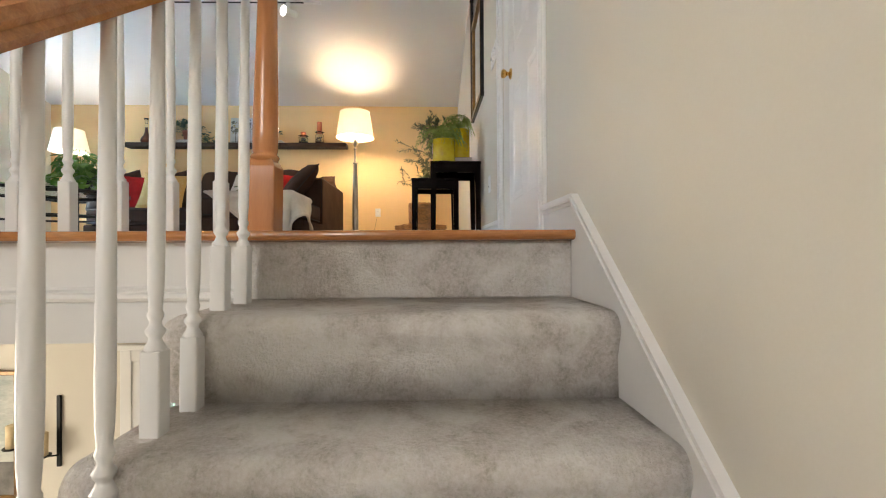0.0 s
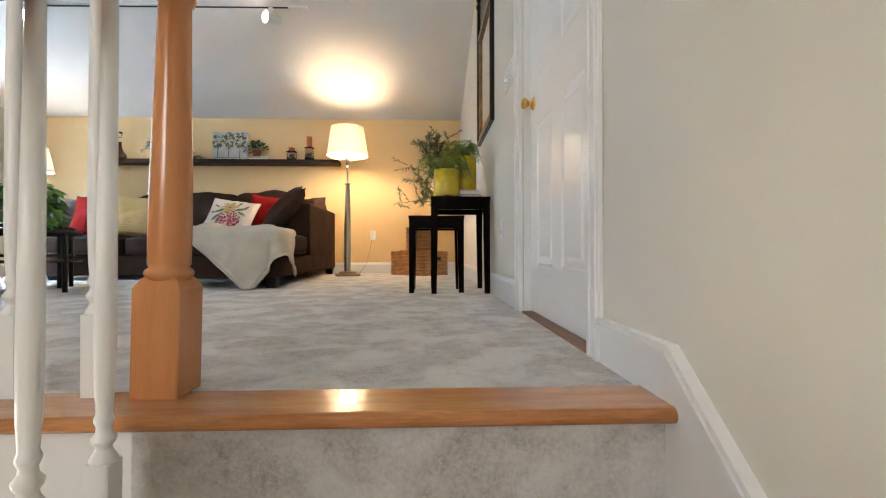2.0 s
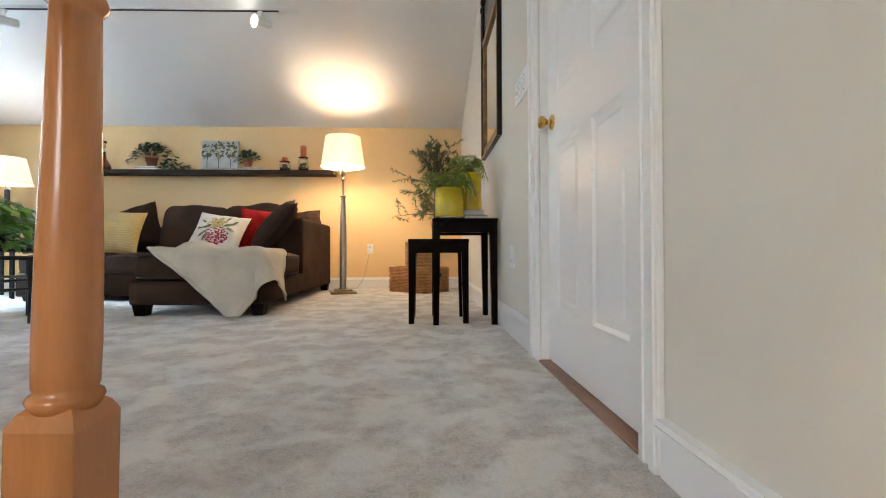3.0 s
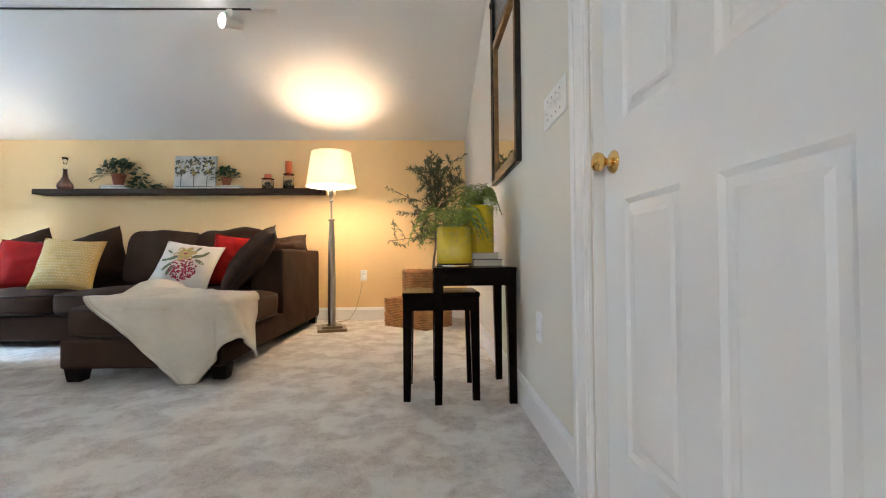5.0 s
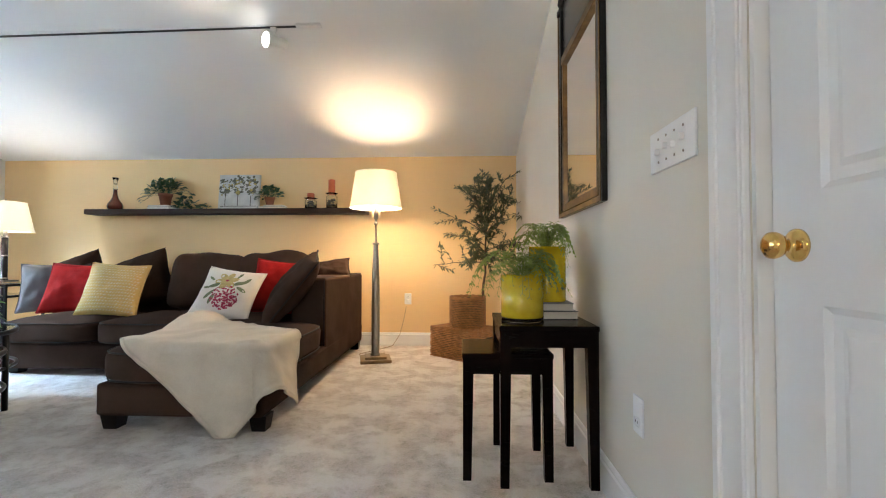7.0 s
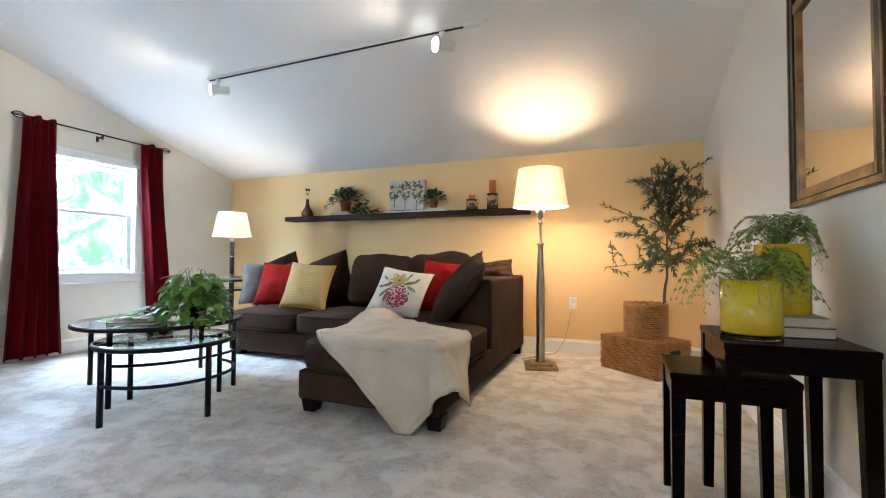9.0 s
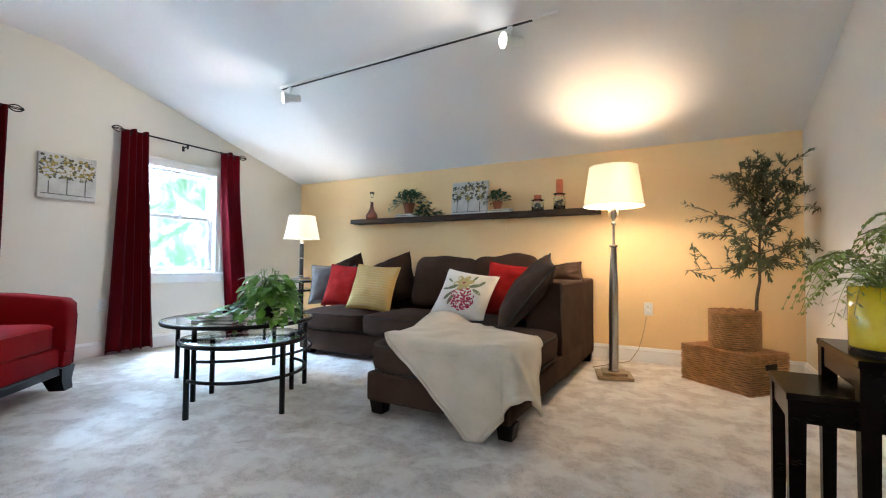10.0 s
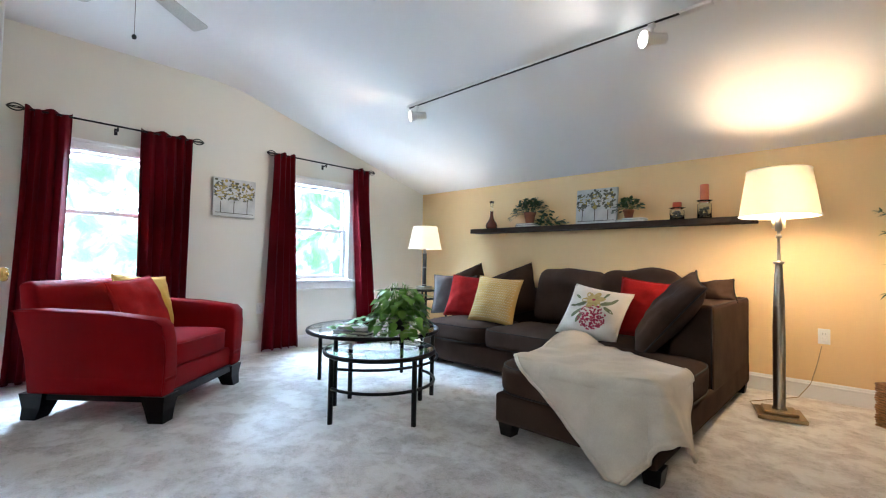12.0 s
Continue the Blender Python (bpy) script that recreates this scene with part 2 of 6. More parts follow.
# right wall with its door opening
bm = bmesh.new()
box(bm, RX, RX + T, BY, DOOR[0], LOW, ZC + 0.1)
box(bm, RX, RX + T, DOOR[1], FY + T, LOW, ZC + 0.1)
box(bm, RX, RX + T, DOOR[0], DOOR[1], DOOR[2], ZC + 0.1)
box(bm, RX, RX + T, DOOR[0], DOOR[1], LOW, -0.02)
setting("wall_right", bm, CREAM, "cream painted plaster wall beside stairs and door", "wall")
bm = bmesh.new()
box(bm, RX + T + 0.5, RX + T + 0.55, 1.0, 2.8, -0.1, 2.3)
setting("wall_closet", bm, CREAM, "plain cream wall behind the closed door", "wall")
# far wall
bm = bmesh.new()
box(bm, LX - T, RX, FY, FY + T, -0.31, ZF + 0.15)
setting("wall_far", bm, YELLOW, "warm yellow painted accent wall behind the sofa", "wall")
# left wall with two windows
bm = bmesh.new()
ys = [BY] + [v for w in WINDOWS for v in w] + [FY]
for a, b in ((ys[0], ys[1]), (ys[2], ys[3]), (ys[4], ys[5])):
    box(bm, LX - T, LX, a, b, -0.31, ZC + 0.1)
for a, b in WINDOWS:
    box(bm, LX - T, LX, a, b, -0.31, WZ[0])
    box(bm, LX - T, LX, a, b, WZ[1], ZC + 0.1)
setting("wall_left", bm, CREAM, "cream painted plaster wall with two windows", "wall")
# partition with a second door, and the rear wall with an added, unseen opening
PY, PX = 1.538, -2.15
bm = bmesh.new()
box(bm, LX, -3.35, PY - 0.12, PY, 0, ZC + 0.05)
box(bm, -2.55, PX, PY - 0.12, PY, 0, ZC + 0.05)
box(bm, -3.35, -2.55, PY - 0.12, PY, 2.03, ZC + 0.05)
setting("wall_partition", bm, CREAM, "cream partition wall beside the stairwell", "wall")
bm = bmesh.new()
box(bm, PX - 0.12, PX, BY, PY - 0.12, -0.31, ZC + 0.05)
setting("wall_stairwell", bm, CREAM, "cream wall closing the stairwell", "wall")
bm = bmesh.new()
box(bm, LX - 3, -2.35, BY - T, BY, LOW, ZC + 0.1)
box(bm, -0.85, RX + T, BY - T, BY, LOW, ZC + 0.1)
box(bm, -2.35, -0.85, BY - T, BY, LOW, 0.8)
box(bm, -2.35, -0.85, BY - T, BY, 1.9, ZC + 0.1)
setting("wall_rear", bm, CREAM, "cream wall with an added opening for light over the stairs", "wall")
# ceiling
bm = bmesh.new()
out = [(BY - T, ZC)]
for i in range(9):
    a = i / 8
    y = KNEE - 0.22 + 0.44 * a
    out.append((y, ZC - 0.287 * 0.22 * a * a))
out += [(FY + 0.02, ZF - 0.005), (FY + 0.02, ZF + 0.18), (KNEE, ZC + 0.18), (BY - T, ZC + 0.18)]
prism(bm, out, "x", LX - T + 0.01, RX + T)
setting("ceiling", bm, WHITE_CEIL, "white painted ceiling that slopes down to the far wall", "ceiling")

# lower hall: far wall with a glazed side light
LY = 3.0
bm = bmesh.new()
box(bm, LX - 3, -2.03, LY, LY + T, LOW, -0.31)
box(bm, -1.93, RX, LY, LY + T, LOW, -0.31)
box(bm, -2.03, -1.93, LY, LY + T, LOW, LOW + 0.4)
box(bm, -2.03, -1.93, LY, LY + T, -0.86, -0.31)
setting("wall_lower", bm, CREAM, "cream wall of the lower hall", "wall")
bm = bmesh.new()
box(bm, LX - 3 - T, LX - 3, BY, LY, LOW, -0.31)
setting("wall_lower_end", bm, CREAM, "cream end wall of the lower hall", "wall")
bm = bmesh.new()
box(bm, LX - 3, LX, BY, LY + T, -0.31, -0.2)
setting("ceiling_lower", bm, WHITE_CEIL, "white ceiling of the lower hall", "ceiling")

# daylight view beyond the windows
bm = bmesh.new()
box(bm, LX - 7.1, LX - 7.0, -9, 16, -7.0, 7.5)
tagged(part("backdrop", bm, LEAFY), "sunlit green foliage and white sky outside the windows", "backdrop", "", "structure")
bm = bmesh.new()
box(bm, LX - 8, 3, LY + 4.0, LY + 4.1, LOW, -0.4)
tagged(part("backdrop_front", bm, LEAFY), "bright foliage outside the hall's side light", "backdrop", "", "structure")

BRASS = mat("polished_brass", (0.80, 0.52, 0.18), (0.72, 0.45, 0.14), 0.14, 1.0, scale=20, bump=0.02)
STEEL = mat("brushed_steel", (0.38, 0.34, 0.29), (0.31, 0.275, 0.235), 0.3, 1.0, scale=8, fine=200, bump=0.03, stretch=(1, 1, 0.1))
BRONZE = mat("antique_brass_base", (0.36, 0.28, 0.18), (0.30, 0.23, 0.14), 0.3, 1.0, scale=9, bump=0.03)
IRON = mat("black_iron", (0.010, 0.010, 0.010), (0.007, 0.007, 0.007), 0.4, 0.0, scale=30, bump=0.08, spec=0.2)
PLASTIC = mat("white_plastic", (0.80, 0.80, 0.79), (0.78, 0.78, 0.77), 0.35, scale=10, bump=0.0, fine_mix=0.02)
SLOT = mat("dark_slot", (0.006, 0.006, 0.006), None, 0.6, bump=0.0)
ESPRESSO = mat("espresso_wood", (0.0055, 0.0028, 0.0021), (0.0035, 0.0019, 0.0014), 0.22, scale=4, fine=40, bump=0.01, stretch=(1, 6, 6), spec=0.08)
SHELFW = mat("dark_shelf_wood", (0.045, 0.028, 0.020), (0.030, 0.018, 0.013), 0.6, spec=0.15, scale=4, fine=40, bump=0.06, stretch=(0.6, 6, 6))
RED_CLOTH = mat("dark_red_curtain_cloth", (0.095, 0.0010, 0.0045), (0.066, 0.0007, 0.003), 0.6, scale=4, fine=260, bump=0.12, depth=0.002, spec=0.06, stretch=(1, 1, 0.3))
SILL_WOOD = mat("threshold_wood", (0.24, 0.11, 0.055), (0.18, 0.08, 0.04), 0.4, scale=5, fine=45, bump=0.06, stretch=(6, 1, 6))

# ---- stairs ----

stairs = thing("staircase", ident(), "carpeted staircase of beige cut pile with rounded treads", "staircase", kind="structure")


def step_mesh(i):
    """One carpeted step: a rounded nose, a tread and the riser under it."""
    zt, face = -RISE * i, 1.005 - GO * i
    back = EDGE + 0.004 if i == 1 else face + GO
    out = [(back, zt), (face + 0.06, zt)]
    for k in range(9):
        a = math.pi / 2 + 0.62 * math.pi * k / 8
        out.append((face + 0.026 + 0.040 * math.cos(a), zt - 0.042 + 0.042 * math.sin(a)))
    out += [(face, zt - 0.095), (face, zt - RISE), (back, zt - RISE)]
    b = bmesh.new()
    n = 36
    x0, x1 = STAIR[0] - 0.045, STAIR[1]      # the carpet wraps the open end, past the balusters
    rows = []
    for k in range(n + 1):
        x = x0 + (x1 - x0) * k / n
        tuck = 0.016 * max(0.0, 1 - k / 2.0) ** 2      # the end is rounded where the carpet turns down
        rows.append([b.verts.new((x, y + (tuck if y < face + 0.1 else 0.0) + 0.004 * noise.noise((x * 9, y * 9, z * 9 + i)), z - (tuck if z > zt - 0.05 else 0.0) + 0.003 * noise.noise((x * 11, y * 11 + 5, i)))) for y, z in out])
    m = len(out)
    for p, q in zip(rows, rows[1:]):
        for j in range(m):
            b.faces.new((p[j], p[(j + 1) % m], q[(j + 1) % m], q[j])).smooth = True
    b.faces.new(rows[0])
    b.faces.new(rows[-1][::-1])
    return b


for i in range(1, 14):
    part("step", step_mesh(i), CARPET, stairs)
# carpeted riser under the top nosing
bm = bmesh.new()
box(bm, STAIR[0] + 0.02, STAIR[1], EDGE + 0.004, EDGE + 0.05, -RISE, -0.024, 0.004, 1)
part("riser", bm, CARPET, stairs)

# varnished edge of the upper floor
bm = bmesh.new()
out = [(1.15, 0.006), (1.03, 0.006)]
for k in range(1, 8):
    a = math.pi / 2 + math.pi * k / 8
    out.append((1.03 + 0.014 * math.cos(a), -0.008 + 0.014 * math.sin(a)))
out += [(1.03, -0.022), (1.06, -0.026), (1.15, -0.026)]
prism(bm, out, "x", PX, RX - 0.013)
setting("stair_nosing", bm, OAK, "glossy varnished oak nosing along the upper floor's edge", "trim")
bm = bmesh.new()
box(bm, PX, STAIR[0] + 0.02, 1.065, 1.15, -0.31, -0.026)
setting("fascia", bm, TRIM, "white painted band below the upper floor's edge", "trim")
bm = bmesh.new()
prism(bm, [(1.065, -0.15), (1.058, -0.15), (1.054, -0.158), (1.058, -0.166), (1.05, -0.172), (1.046, -0.182), (1.052, -0.19), (1.065, -0.194)], "x", PX, STAIR[0] + 0.02)
setting("fascia_moulding", bm, TRIM, "white moulding along the stairwell band", "trim")
# outer string of the flight
bm = bmesh.new()
prism(bm, [(1.065, -0.31), (1.065, -0.20), (0.80, -0.36), (-2.3, LOW + 0.1), (-2.3, LOW), (-2.1, LOW)], "x", STAIR[0] - 0.025, STAIR[0] + 0.01)
setting("stair_string", bm, TRIM, "white painted outer string of the stairs", "trim")

# skirting that climbs with the stairs on the right wall
SL = 0.775


def skirt(off):
    return [(DOOR[0] - 0.085, 0.110 - off), (1.036 + off * 0.3, 0.110 - off), (-2.45, 0.110 - off - SL * 3.482)]


def strip(bm, line, h, x0, x1):
    """A band of height h under a broken line, standing between x0 and x1."""
    out = line + [(y, z - h) for y, z in reversed(line)]
    prism(bm, out, "x", x0, x1)


bm = bmesh.new()
strip(bm, skirt(0.012), 0.42, RX - 0.013, RX)
strip(bm, skirt(0.0), 0.012, RX - 0.022, RX)
strip(bm, skirt(0.012), 0.012, RX - 0.026, RX)
strip(bm, skirt(0.024), 0.010, RX - 0.020, RX)
setting("stair_skirting", bm, TRIM, "white moulded skirting board climbing beside the stairs", "skirting")

# balusters, rails and the newel
def baluster_mesh(top):
    b = bmesh.new()
    box(b, -0.0175, 0.0175, -0.0175, 0.0175, 0, 0.155, 0.002, 1)
    lathe(b, [(0.0172, 0.150), (0.0185, 0.158), (0.0120, 0.170), (0.0105, 0.176), (0.0155, 0.184), (0.0165, 0.190), (0.0105, 0.198), (0.0098, 0.206),
              (0.0132, 0.214), (0.0132, 0.219), (0.0106, 0.226), (0.0130, 0.262), (0.0143, 0.33), (0.0138, 0.42), (0.0100, top)], 18)
    return b


rail_up = thing("stair_railing", ident(), "white turned balusters under a varnished oak handrail on the stairs", "railing")
RAIL = lambda y: 0.235 + 0.76 * (y - 0.37)
for i in range(1, 9):
    for k in range(2):
        y = 0.965 - 0.1255 * (2 * i - 2 + k)
        z = -RISE * i - 0.004
        part("baluster", baluster_mesh(RAIL(y) - z + 0.01), TRIM, rail_up).matrix_basis = pose(-0.617, y, z, 0, 0.7, 0)
bm = bmesh.new()
out = [(-0.026, 0), (-0.030, 0.012), (-0.024, 0.024), (-0.032, 0.036), (-0.030, 0.052), (-0.016, 0.062), (0.016, 0.062), (0.030, 0.052), (0.032, 0.036), (0.024, 0.024), (0.030, 0.012), (0.026, 0)]
rows = []
for y in (1.09, -1.45):
    rows.append([bm.verts.new((-0.615 + u, y, RAIL(y) + v)) for u, v in out])
for j in range(len(out)):
    bm.faces.new((rows[0][j], rows[0][(j + 1) % len(out)], rows[1][(j + 1) % len(out)], rows[1][j]))
bm.faces.new(rows[0])
bm.faces.new(rows[1][::-1])
part("handrail", bm, OAK, rail_up, "varnished orange oak handrail")

rail_flat = thing("landing_railing", ident(), "white turned balusters along the upper floor's edge", "railing")
for k in range(10):
    part("baluster", baluster_mesh(0.90), TRIM, rail_flat).location = (-0.75 - 0.15 * k, 1.135, 0.004)
bm = bmesh.new()
prism(bm, [(1.135 + u, 0.895 + v) for u, v in out], "x", PX + 0.002, -0.66)
part("handrail", bm, OAK, rail_flat, "varnished orange oak handrail")

newel = thing("newel_post", pose(-0.627, 1.146, 0.005, 0, 1.1, 0), "varnished orange oak newel post with turned shaft", "newel post")
bm = bmesh.new()
box(bm, -0.043, 0.043, -0.043, 0.043, 0, 0.200, 0.003, 2)
part("base_block", bm, OAK_V, newel)
bm = bmesh.new()
lathe(bm, [(0.0605, 0.199), (0.049, 0.216), (0.040, 0.222)], 4)
part("shoulder", bm, OAK_V, newel)
bm = bmesh.new()
lathe(bm, [(0.036, 0.215), (0.040, 0.223), (0.0425, 0.229), (0.040, 0.235), (0.034, 0.239), (0.0365, 0.246), (0.0375, 0.30), (0.036, 0.42), (0.031, 0.60), (0.0285, 0.735), (0.0285, 0.742), (0.034, 0.748), (0.036, 0.755), (0.034, 0.762), (0.0285, 0.768), (0.0275, 0.80), (0.027, 0.84)], 32)
part("shaft", bm, OAK_V, newel)
bm = bmesh.new()
box(bm, -0.043, 0.043, -0.043, 0.043, 0.83, 1.02, 0.004, 2)
lathe(bm, [(0.045, 1.02), (0.05, 1.035), (0.035, 1.05), (0.03, 1.06), (0.045, 1.085), (0.03, 1.12), (0.005, 1.13)], 24)
part("cap", bm, OAK_V, newel)

# ---- trim round the room ----
def baseboard(name, axis, a, b, wall, sign):
    """A moulded board from a to b along an axis, standing proud of a wall at the given place."""
    bm = bmesh.new()
    prof = [(0, 0), (0.014, 0), (0.014, 0.100), (0.018, 0.104), (0.018, 0.112), (0.012, 0.118), (0.012, 0.124), (0.006, 0.135), (0, 0.135)]
    prism(bm, [(wall + sign * u, v) for u, v in prof], axis, a, b)
    setting(name, bm, TRIM, "white moulded baseboard above the carpet", "baseboard")


baseboard("baseboard_far", "x", LX, RX, FY, -1)
baseboard("baseboard_left", "y", PY, FY - 0.018, LX, 1)
baseboard("baseboard_right", "y", DOOR[1] + 0.113, FY - 0.018, RX, -1)
baseboard("baseboard_partition", "x", -2.47, PX, PY, 1)

# ---- the white door ----
def casing(bm, y0, y1, z1, x, s=-1, w=0.082, wide=0.03):
    """A moulded architrave round an opening in a wall whose face is at x; the far leg is broader."""
    for a, b in ((0.0, w), (0.008, 0.030), (w - 0.028, w - 0.004)):
        t = 0.014 if (a, b) == (0.0, w) else (0.019 if a < 0.02 else 0.022)
        xa, xb = sorted((x, x + s * t))
        box(bm, xa, xb, y0 - b, y0 - a, 0, z1 + a, 0.003, 1)
        e = wide if b > 0.05 else 0.0
        box(bm, xa, xb, y1 + a + (e if a > 0.05 else 0), y1 + b + e, 0, z1 + a, 0.003, 1)
        box(bm, xa, xb, y0 - b, y1 + b + e, z1 + a, z1 + b, 0.003, 1)


bm = bmesh.new()
casing(bm, DOOR[0], DOOR[1], DOOR[2], RX)
setting("door_casing", bm, TRIM, "white moulded casing round the door", "trim")
bm = bmesh.new()
box(bm, RX + 0.002, RX + T, DOOR[0] - 0.001, DOOR[0] + 0.012, -0.01, DOOR[2])
box(bm, RX + 0.002, RX + T, DOOR[1] - 0.012, DOOR[1] + 0.001, -0.01, DOOR[2])
box(bm, RX + 0.002, RX + T, DOOR[0] + 0.012, DOOR[1] - 0.012, DOOR[2] - 0.012, DOOR[2] + 0.001)
setting("door_jamb", bm, TRIM, "white painted door jamb", "trim")
bm = bmesh.new()
box(bm, RX - 0.012, RX + T, DOOR[0] + 0.012, DOOR[1] - 0.012, -0.018, 0.008, 0.003, 1)
setting("threshold", bm, SILL_WOOD, "reddish brown wooden threshold under the door", "threshold")


def six_panel(bm, w, h):
    """A moulded six-panel leaf, its face towards -x at x = 0, from y = 0 to w."""
    st, mid = 0.112, 0.105
    pw = (w - 2 * st - mid) / 2
    rails = ((0.0, 0.20), (0.805, 0.995), (1.60, 1.70), (h - 0.11, h))
    box(bm, 0.006, 0.036, 0, w, 0, h)
    box(bm, 0, 0.0064, 0, st, 0, h, 0.0, 1)
    box(bm, 0, 0.0064, w - st, w, 0, h, 0.0, 1)
    for a, b in rails:
        box(bm, 0, 0.0064, st, w - st, a, b)
    for (_, a), (b, _) in zip(rails, rails[1:]):
        box(bm, 0, 0.0064, st + pw, st + pw + mid, a, b)
        for y0 in (st, st + pw + mid):
            # sloping sides of the recess, then the raised field
            for s, x0, x1 in ((0.0, 0.0005, 0.0062), (0.030, 0.0058, 0.002)):
                e = s + 0.012
                p = [bm.verts.new((x0, y, z)) for y, z in ((y0 + s, a + s), (y0 + pw - s, a + s), (y0 + pw - s, b - s), (y0 + s, b - s))]
                q = [bm.verts.new((x1, y, z)) for y, z in ((y0 + e, a + e), (y0 + pw - e, a + e), (y0 + pw - e, b - e), (y0 + e, b - e))]
                for k in range(4):
                    bm.faces.new((p[k], p[(k + 1) % 4], q[(k + 1) % 4], q[k]))
                if s:
                    bm.faces.new(q)


def knob(parent, at, turn):
    """A brass knob on its rose, pointing along -x before the turn."""
    b = bmesh.new()
    lathe(b, [(0.029, 0.0), (0.029, 0.004), (0.024, 0.009), (0.014, 0.011), (0.0105, 0.014), (0.010, 0.022), (0.014, 0.027), (0.021, 0.032), (0.0238, 0.040), (0.0228, 0.048), (0.017, 0.053), (0.007, 0.055)], 28)
    k = part("knob", b, BRASS, parent, "polished brass knob on a round rose")
    k.matrix_basis = pose(*at) @ turn
    return k


door = thing("door_1", pose(RX + 0.030, DOOR[0] + 0.015, 0.012), "closed white six-panel door with a brass knob", "door", kind="structure")
bm = bmesh.new()
six_panel(bm, DOOR[1] - DOOR[0] - 0.030, 2.0)
part("leaf", bm, TRIM, door)
knob(door, (0, DOOR[1] - DOOR[0] - 0.030 - 0.06, 0.905), pose(0, 0, 0, 0, -90, 0))
for z in (0.22, 1.05, 1.8):
    bm = bmesh.new()
    lathe(bm, [(0.007, -0.045), (0.007, 0.045)], 10, (-0.006, -0.006, z))
    part("hinge", bm, BRASS, door)
# the second door, in the partition
door2 = thing("door_2", pose(-3.335, PY + 0.004, 0.012, 0, 0, -90), "white six-panel door with a brass knob", "door", kind="structure")
bm = bmesh.new()
six_panel(bm, 0.77, 2.0)
ob = part("leaf", bm, TRIM, door2)
ob.matrix_basis = Matrix.Translation((0, 0, 0))
knob(door2, (0, 0.70, 0.915), pose(0, 0, 0, 0, -90, 0))
bm = bmesh.new()
for a, b in ((-3.437, -3.352), (-2.548, -2.466)):
    box(bm, a, b, PY, PY + 0.016, 0, 2.03, 0.003, 1)
box(bm, -3.437, -2.466, PY, PY + 0.016, 2.03, 2.11, 0.003, 1)
setting("door_casing_2", bm, TRIM, "white casing of the second door", "trim")

# ---- windows and curtains on the left wall ----
def sash(bm, y0, y1, z0, z1, x, t=0.028, w=0.042):
    box(bm, x, x + t, y0, y0 + w, z0, z1, 0.002, 1)
    box(bm, x, x + t, y1 - w, y1, z0, z1, 0.002, 1)
    box(bm, x, x + t, y0 + w, y1 - w, z0, z0 + w, 0.002, 1)
    box(bm, x, x + t, y0 + w, y1 - w, z1 - w * 0.8, z1, 0.002, 1)


for k, (a, b) in enumerate(WINDOWS):
    win = thing("window_%d" % (k + 1), ident(), "white double-hung window with a moulded casing", "window", kind="structure")
    zm = 1.355
    bm = bmesh.new()
    for u, v in ((0.0, 0.085), (0.055, 0.081)):
        t = 0.016 if u == 0 else 0.024
        box(bm, LX, LX + t, a - v, a - u, WZ[0] - 0.02, WZ[1] + u, 0.003, 1)
        box(bm, LX, LX + t, b + u, b + v, WZ[0] - 0.02, WZ[1] + u, 0.003, 1)
        box(bm, LX, LX + t, a - v, b + v, WZ[1] + u, WZ[1] + v, 0.003, 1)
    part("casing", bm, TRIM, win)
    bm = bmesh.new()
    box(bm, LX - T + 0.02, LX + 0.045, a - 0.1, b + 0.1, WZ[0] - 0.045, WZ[0] - 0.018, 0.006, 2)
    part("window_sill", bm, TRIM, win)
    bm = bmesh.new()
    box(bm, LX, LX + 0.014, a - 0.085, b + 0.085, WZ[0] - 0.125, WZ[0] - 0.045, 0.004, 1)
    part("apron", bm, TRIM, win)
    bm = bmesh.new()
    for y0, y1 in ((a, a + 0.012), (b - 0.012, b)):
        box(bm, LX - T, LX - 0.001, y0, y1, WZ[0] - 0.018, WZ[1])
    box(bm, LX - T, LX - 0.001, a + 0.012, b - 0.012, WZ[1] - 0.012, WZ[1])
    box(bm, LX - T, LX - T + 0.05, a + 0.012, b - 0.012, WZ[0] - 0.018, WZ[0])
    part("window_frame", bm, TRIM, win)
    bm = bmesh.new()
    sash(bm, a + 0.013, b - 0.013, zm - 0.02, WZ[1] - 0.013, LX - 0.095)
    upper = part("upper_sash", bm, TRIM, win)
    bm = bmesh.new()
    sash(bm, a + 0.013, b - 0.013, WZ[0], zm + 0.018, LX - 0.062)
    lower = part("lower_sash", bm, TRIM, win)
    bm = bmesh.new()
    box(bm, LX - 0.05, LX - 0.02, (a + b) / 2 - 0.022, (a + b) / 2 + 0.022, zm + 0.018, zm + 0.03, 0.004, 1)
    part("latch", bm, PLASTIC, lower)
    for nm, x, z0, z1, own in (("pane", LX - 0.083, zm, WZ[1] - 0.03, upper), ("pane", LX - 0.050, WZ[0] + 0.03, zm, lower)):
        bm = bmesh.new()
        box(bm, x, x + 0.004, a + 0.045, b - 0.045, z0, z1)
        p = part(nm, bm, PANE, own)
        p.visible_shadow = False


